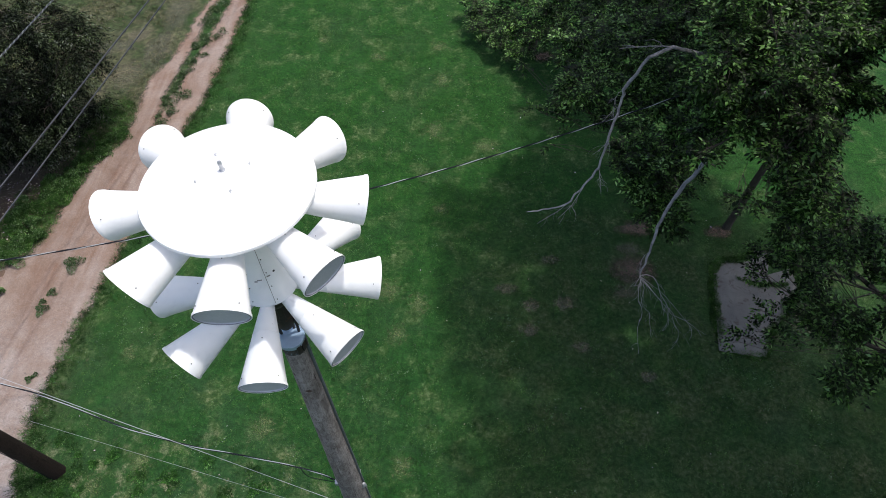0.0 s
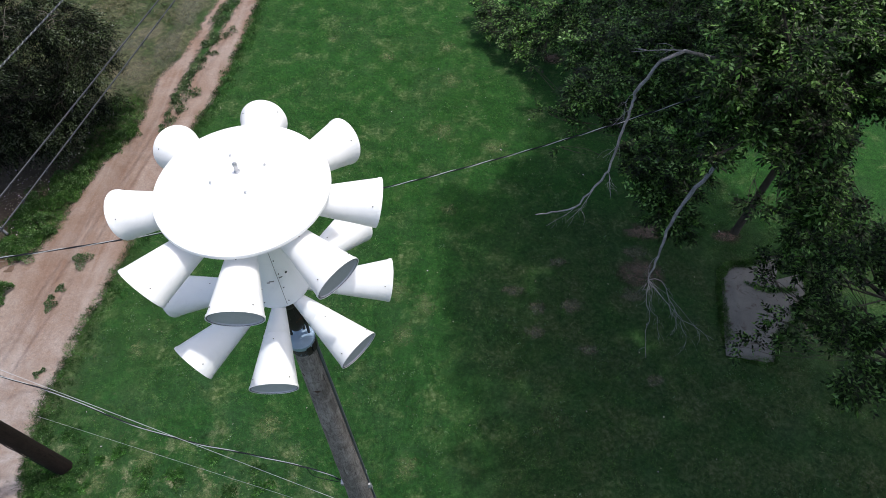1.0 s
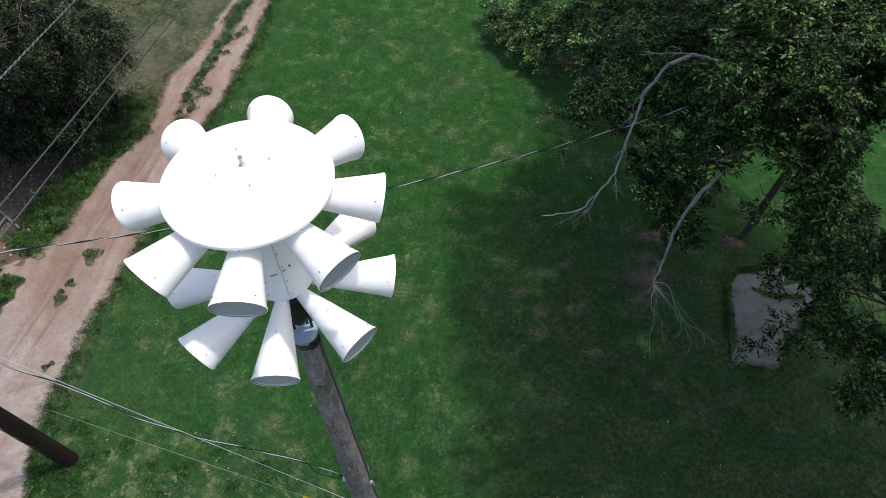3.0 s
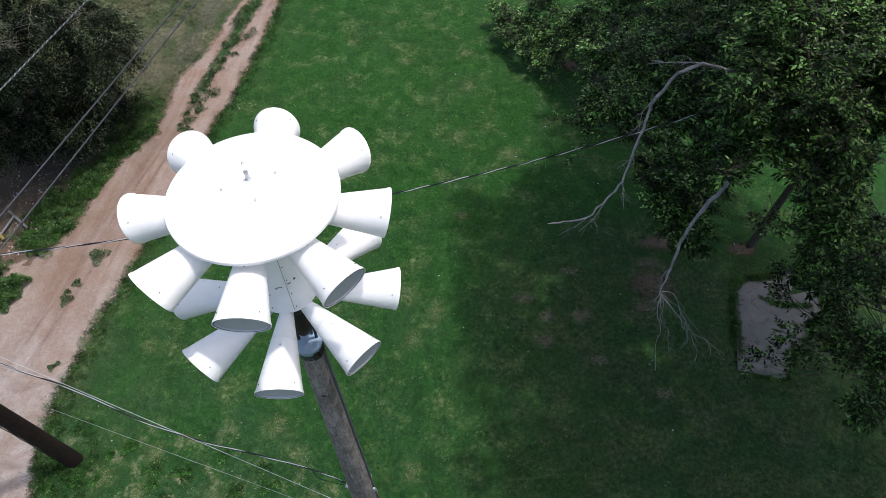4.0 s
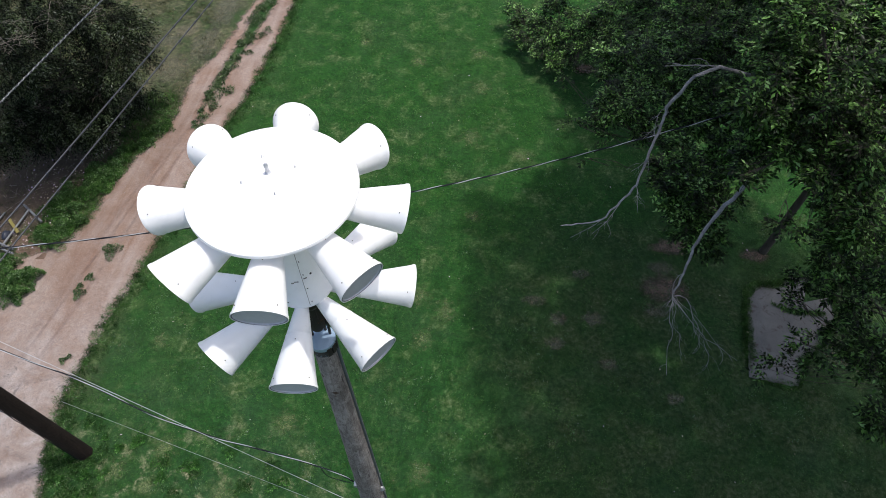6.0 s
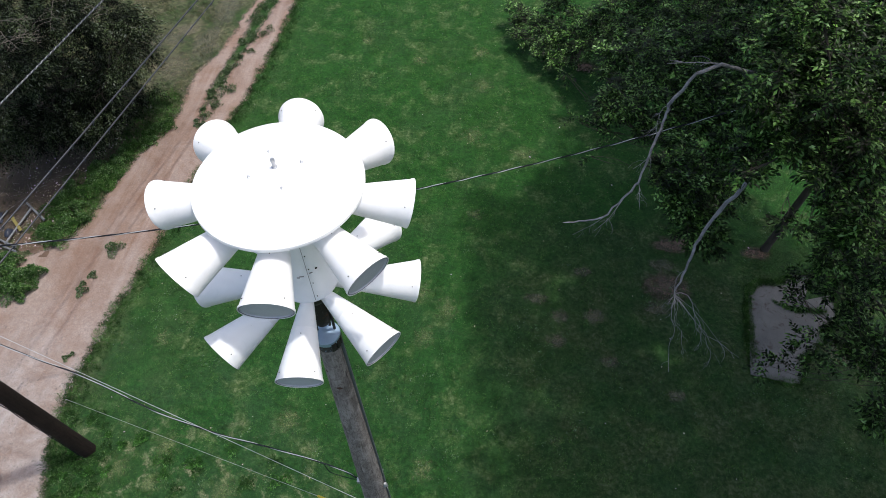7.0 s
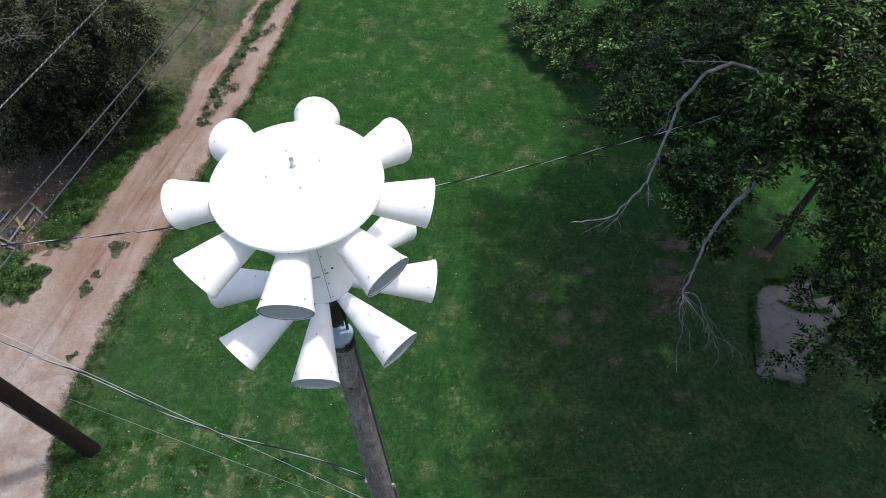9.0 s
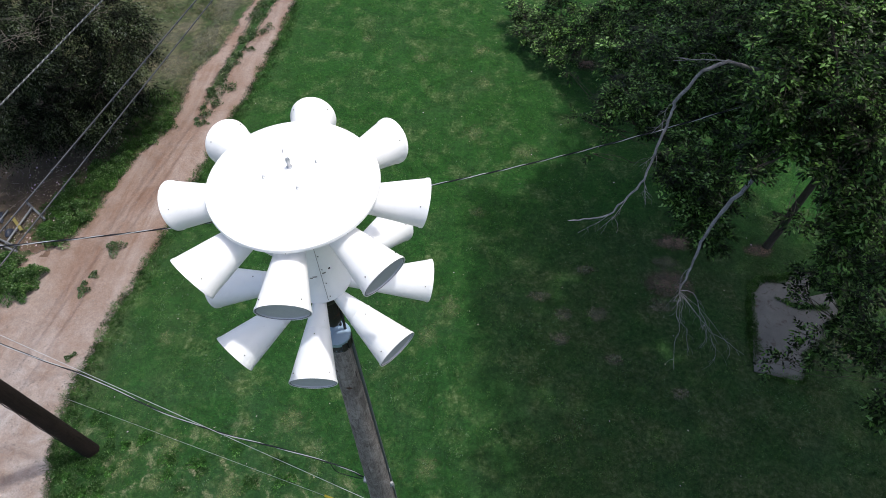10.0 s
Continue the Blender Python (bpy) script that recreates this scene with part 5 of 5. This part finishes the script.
for i, (x, y, r, h, n) in enumerate([(-8.83, 6.72, 0.30, 0.22, 420), (-9.18, 5.25, 0.2, 0.12, 220), (-9.1, 5.8, 0.14, 0.1, 130), (-9.25, 5.5, 0.1, 0.08, 80), (-8.73, 3.26, 0.1, 0.08, 90), (-8.62, 3.38, 0.07, 0.06, 50)]):
    weed(x, y, r, h, int(2.2 * n), 40 + i, "low grey-green weed growing in the dirt lane", 0.036, M_SOFT)
rw = random.Random(8)
STRIP = [(-8.09, 12.20, 0.18), (-7.98, 12.59, 0.3), (-7.94, 13.11, 0.34), (-7.94, 13.46, 0.3), (-7.59, 13.78, 0.3), (-7.86, 14.00, 0.36), (-7.91, 14.61, 0.25), (-7.77, 14.99, 0.25), (-7.63, 15.42, 0.3), (-7.52, 15.79, 0.25), (-7.65, 16.52, 0.25), (-7.48, 16.95, 0.35), (-7.36, 17.31, 0.38), (-7.56, 17.83, 0.3), (-7.45, 18.32, 0.3), (-7.47, 18.85, 0.3), (-7.41, 19.36, 0.3), (-7.41, 20.03, 0.3), (-7.35, 20.77, 0.3)]
for i, (x, y, r) in enumerate(STRIP):
    for j in range(3):
        weed(x + rw.gauss(0, 0.5) * r, y + rw.uniform(-0.3, 0.3), r * rw.uniform(0.3, 0.8), rw.uniform(0.05, 0.2), 130, 60 + 3 * i + j, "green weed in the lane's middle strip", 0.05, M_SOFT)
for i in range(46):
    y = 6.75 + 5.2 * (i + rw.uniform(-0.5, 0.5)) / 45
    x = track_edges(y)[0] + 0.02 - min(1.25, 0.35 + 0.25 * (12 - y)) * rw.random()
    weed(x, y, rw.uniform(0.2, 0.46) * (1.0 if y < 10 else 0.6), rw.uniform(0.12, 0.36), 1000 if y < 10 else 420, 120 + i, "lush green weeds on the lane's verge", 0.042, (M_WEED, M_BLADE)[i % 2])
for i in range(30):
    y = -0.3 + 2.2 * rw.random() ** 1.5
    x = track_edges(y)[1] + 0.12 + 1.3 * rw.random() ** 1.4
    weed(x, y, rw.uniform(0.08, 0.24), rw.uniform(0.04, 0.10), 190, 220 + i, "lush low clump in the grass beside the lane", 0.034, M_TURF)
for i in range(44):
    x, y = -7.7 + 5.6 * rw.random(), 0.0 + 1.5 * rw.random() ** 1.3
    if fbm(x, y, 1.1) > -0.12:
        weed(x, y, rw.uniform(0.08, 0.26), rw.uniform(0.03, 0.08), 210, 260 + i, "lush low clump in the dry lawn", 0.036, (M_LUSH, M_TURF)[i % 3 == 0])
for i, (x, y, r) in enumerate([(-10.9, 5.4, 0.42), (-11.4, 5.55, 0.5), (-11.2, 5.05, 0.45), (-10.65, 5.62, 0.28), (-10.75, 5.0, 0.26), (-11.8, 5.1, 0.55), (-11.55, 5.95, 0.35)]):
    weed(x, y, r, 0.5, 1800, 170 + i, "bushy green weed at the lane's edge", 0.05)


def scatter_grass(name, label, count, x0, x1, y0, y1, mat, seed, h0, h1, keep, blades=5):
    """Short tufts over the lawn, each a few narrow blades."""
    rng = np.random.default_rng(seed)
    x, y = rng.uniform(x0, x1, count), rng.uniform(y0, y1, count)
    ok = np.array([keep(a, b) for a, b in zip(x, y)])
    x, y = x[ok], y[ok]
    z = np.array([height(a, b) for a, b in zip(x, y)])
    n = len(x)
    V, F = [], []
    for i in range(blades):
        a = rng.uniform(0, 2 * math.pi, n)
        h = rng.uniform(h0, h1, n)
        lean = rng.uniform(0.6, 2.0, n)
        px, py = x + rng.normal(0, 0.02, n), y + rng.normal(0, 0.02, n)
        w = 0.005 + h * 0.05
        sx, sy = -np.sin(a) * w, np.cos(a) * w
        v = np.stack([np.stack([px - sx, py - sy, z - 0.01], 1), np.stack([px + sx, py + sy, z - 0.01], 1),
                      np.stack([px + np.cos(a) * h * lean, py + np.sin(a) * h * lean, z + h], 1)], 1).reshape(-1, 3)
        F.append(np.arange(3 * n).reshape(-1, 3) + 3 * n * i)
        V.append(v)
    tagged(part(name, mesh_arrays(name, np.concatenate(V), np.concatenate(F), mat), None), label, "grass", kind="stuff")


def lawn_keep(x, y):
    if on_track(x, y, 0.02) or (9.3 < x < 11.7 and 4.8 < y < 7.15):
        return False
    return fbm(x, y, 1.4) > -0.35


scatter_grass("grass", "short mown green grass blades", 90000, -9, 14, -1, 21, M_BLADE, 31, 0.012, 0.032, lambda x, y: lawn_keep(x, y) and x > track_edges(y)[1])
scatter_grass("grass_edge", "longer ragged grass along the lane", 45000, -9, -6, -2, 22, M_TURF, 32, 0.03, 0.08, lambda x, y: track_edges(y)[1] - 0.10 + 0.14 * fbm(x, y, 2.3) < x < track_edges(y)[1] + 0.05 + 0.55 * random.random() ** 2)
scatter_grass("rough_grass", "dry and green rough grass beyond the lane", 16000, -19, -8, 6, 22, M_DRY, 33, 0.03, 0.09, lambda x, y: x < track_edges(y)[0] and fbm(x, y, 0.8) > -0.1)
scatter_grass("verge_grass", "green verge grass beyond the lane", 40000, -14, -8, 6, 22, M_BLADE, 34, 0.03, 0.08, lambda x, y: 7.1 < y < 13.6 + 1.6 * fbm(x, y, 0.9) and track_edges(y)[0] - 1.2 - 0.8 * fbm(x, y, 0.7) < x < track_edges(y)[0] + 0.12 + 0.15 * fbm(x, y, 2.0))


def near_slab(x, y):
    """True close to the slab's border."""
    p = Vector((x, y))
    if abs(y - (6.46 + 0.5 * max(0.0, 10.35 - x))) < 0.03 + 0.12 * max(0.0, 0.35 + fbm(x, y, 1.7)) and 9.9 < x < 11.3:
        return True
    for i, a in enumerate(SLAB):
        a, b = Vector(a), Vector(SLAB[(i + 1) % len(SLAB)])
        u = min(max((p - a).dot(b - a) / (b - a).length_squared, 0), 1)
        if (a + (b - a) * u - p).length < 0.02 + 0.13 * max(0.0, 0.45 + fbm(x, y, 1.7)):
            return True
    return False


scatter_grass("slab_grass", "ragged grass growing over the slab's border", 26000, 8.9, 12.1, 4.1, 7.7, M_BLADE, 35, 0.02, 0.06, near_slab)


def scatter_clover():
    """Flat pale clumps of broad-leaved growth in the lawn."""
    rng = np.random.default_rng(77)
    V, F, n = [], [], 0
    for _ in range(13000):
        x, y = rng.uniform(-8, 12), rng.uniform(-1, 20) * rng.uniform(0.3, 1)
        if fbm(x + 5, y, 0.7) < 0.12 + 0.5 * rng.uniform(0, 1) ** 3 or not lawn_keep(x, y) or x < track_edges(y)[1] + 0.1:
            continue
        v, f = rosette(int(rng.uniform(5, 14)), 0.025 + 0.07 * rng.uniform(0, 1) ** 2, 0.035, rng, 0.028, 0.36)
        V.append(v + np.array([x, y, height(x, y) + 0.01]))
        F.append(f + n)
        n += len(v)
    tagged(part("clover", mesh_arrays("clover", np.concatenate(V), np.concatenate(F), M_CLOVER), None), "low green clover and weed clumps in the lawn", "clover", kind="stuff")


scatter_clover()


def scatter_lawn_litter():
    """Small pale leaves and scraps lying on the grass."""
    rng = np.random.default_rng(78)
    x, y = rng.uniform(-7.5, 12, 420), rng.uniform(-1, 20, 420)
    ok = np.array([x_ > track_edges(y_)[1] + 0.1 for x_, y_ in zip(x, y)])
    x, y = x[ok], y[ok]
    pos = np.stack([x, y, [height(a, b) + 0.035 for a, b in zip(x, y)]], 1)
    a = rng.uniform(0, 6.28, len(x))
    d = np.stack([np.cos(a), np.sin(a), rng.uniform(-0.1, 0.3, len(x))], 1)
    ln = rng.uniform(0.02, 0.06, len(x))
    v, f = leaves(pos, unit(d), ln, ln * 0.3, rng)
    tagged(part("leaf_litter", mesh_arrays("leaf_litter", v, f, M_LITTER), None), "pale dry leaves lying on the lawn", "leaf litter", kind="stuff")


scatter_lawn_litter()

# ---- litter and scrap ----
def scatter_pebbles():
    rng = np.random.default_rng(51)
    base = np.array([[1, 0, 0], [0, 1, 0], [-1, 0, 0], [0, -1, 0], [0, 0, 0.7], [0, 0, -0.7]], float)
    tri = np.array([[0, 1, 4], [1, 2, 4], [2, 3, 4], [3, 0, 4], [1, 0, 5], [2, 1, 5], [3, 2, 5], [0, 3, 5]])
    V, F, n = [], [], 0
    for _ in range(9000):
        y = -1 + 21 * rng.uniform(0, 1) ** 2.2
        w, e = track_edges(y)
        x = rng.uniform(w - 0.2, e + 0.1)
        s = 0.005 + (0.021 if y < 5 else 0.012) * rng.uniform(0, 1) ** 4
        V.append(base * s * rng.uniform(0.6, 1.3, (6, 1)) + np.array([x, y, height(x, y) + 0.03]))
        F.append(tri + 6 * n)
        n += 1
    tagged(part("gravel", mesh_arrays("gravel", np.concatenate(V), np.concatenate(F), M_STONE), None), "pale loose pebbles scattered over the dirt lane", "gravel", kind="stuff")


scatter_pebbles()


def scatter_sticks():
    s, rng = Shape(), random.Random(6)
    for _ in range(330):
        x, y = rng.uniform(-14.2, -10.6), rng.uniform(6.4, 13)
        if x > track_edges(y)[0] - 0.3:
            continue
        a, ln = rng.uniform(0, 6.28), 0.05 + 0.3 * rng.random() ** 3
        z = height(x, y) + 0.03
        s.tube([(x, y, z), (x + ln * math.cos(a) * 0.5, y + ln * math.sin(a) * 0.5, z + rng.uniform(0, 0.03)), (x + ln * math.cos(a), y + ln * math.sin(a), z + rng.uniform(0, 0.05))], [0.007, 0.006, 0.003], 4)
    tagged(part("fallen_twigs", s, M_TWIG), "dry fallen twigs littering the soil under the shrubs", "twigs", kind="stuff")


scatter_sticks()


def scatter_soil_litter():
    """Pale dead leaves and scraps gathered on the soil under the shrubs."""
    rng = np.random.default_rng(79)
    x, y = rng.uniform(-14.2, -10.4, 2600), rng.uniform(6.4, 12.5, 2600)
    ok = np.array([x_ < track_edges(y_)[0] - 0.25 and fbm(x_, y_, 0.9) > -0.05 for x_, y_ in zip(x, y)])
    x, y = x[ok], y[ok]
    a = rng.uniform(0, 6.28, len(x))
    d = unit(np.stack([np.cos(a), np.sin(a), rng.uniform(-0.1, 0.4, len(x))], 1))
    ln = rng.uniform(0.02, 0.075, len(x))
    v, f = leaves(np.stack([x, y, [height(p, q) + 0.035 for p, q in zip(x, y)]], 1), d, ln, ln * 0.32, rng)
    tagged(part("dead_leaves", mesh_arrays("dead_leaves", v, f, M_LITTER), None), "pale dead leaves littering the soil under the shrubs", "leaf litter", kind="stuff")


scatter_soil_litter()


def build_scrap():
    rack = thing("metal_rack", "grey metal pipe frame lying on the soil", "pipe frame", (-11.95, 7.3, 0.04))
    part("rail", Shape().tube([(-0.05, -0.74, 0.09), (0.02, -0.1, 0.1), (0.09, 0.63, 0.1)], 0.03, 10), M_RACK, rack)
    part("rail", Shape().tube([(-0.72, -0.3, 0.05), (-0.62, 0.5, 0.05)], 0.026, 10), M_RACK, rack)
    part("crossbar", Shape().tube([(-0.14, 0.8, 0.1), (0.66, 0.24, 0.07)], 0.034, 10), M_RACK, rack)
    for y in (0.0, 0.16):
        part("crossbar", Shape().tube([(-0.85, -0.55 + y, 0.08), (0.42 - 0.6 * y, -0.98 + y, 0.1)], 0.03, 10), M_RACK, rack)
    part("strap", Shape().box((-0.36, -0.045, 0.1), (0.36, 0.045, 0.125)), M_OCHRE, rack, "dull yellow flat bar", Matrix.Translation((-0.07, 0.0, 0)) @ Matrix.Rotation(radians(-42), 4, "Z"), 0.008)
    bag = Shape().spin([(0.02, 0.0), (0.10, 0.01), (0.13, 0.05), (0.10, 0.11), (0.04, 0.15), (0.015, 0.16)], 16)
    bag.v = [(x + 0.03 * fbm(x, y, 9), y + 0.03 * fbm(y, x, 8), z * (1 + 0.3 * fbm(x + z, y, 7))) for x, y, z in bag.v]
    tagged(part("bundle", bag, M_BLUE, None, "", Matrix.Translation((-12.16, 7.0, 0.02)) @ Matrix.Diagonal((0.9, 1.3, 0.9, 1))), "dark blue-grey bundle beside the pipe frame", "bundle")
    sheet = Shape()
    sheet.v = [(0.5 * (i / 8 - 0.5) + 0.09 * fbm(j, i, 0.5), 0.45 * (j / 6 - 0.5) + 0.09 * fbm(i, j, 0.7), 0.05 + 0.07 * fbm(i + 3, j, 0.65)) for j in range(7) for i in range(9)]
    sheet.f = [(j * 9 + i, j * 9 + i + 1, j * 9 + i + 10, j * 9 + i + 9) for j in range(6) for i in range(8)]
    tagged(part("tarpaulin", sheet, M_BLUE, None, "", Matrix.Translation((-12.85, 7.5, 0.03)) @ Matrix.Rotation(0.3, 4, "Z")), "crumpled dark blue sheet on the soil", "tarpaulin")
    s = Shape().box((-0.07, -0.03, 0), (0.07, 0.03, 0.05))
    tagged(part("block", s, M_STONE, None, "", Matrix.Translation((-10.95, 6.95, 0.05)) @ Matrix.Rotation(0.4, 4, "Z"), 0.01), "small pale block at the lane's edge", "block")


build_scrap()
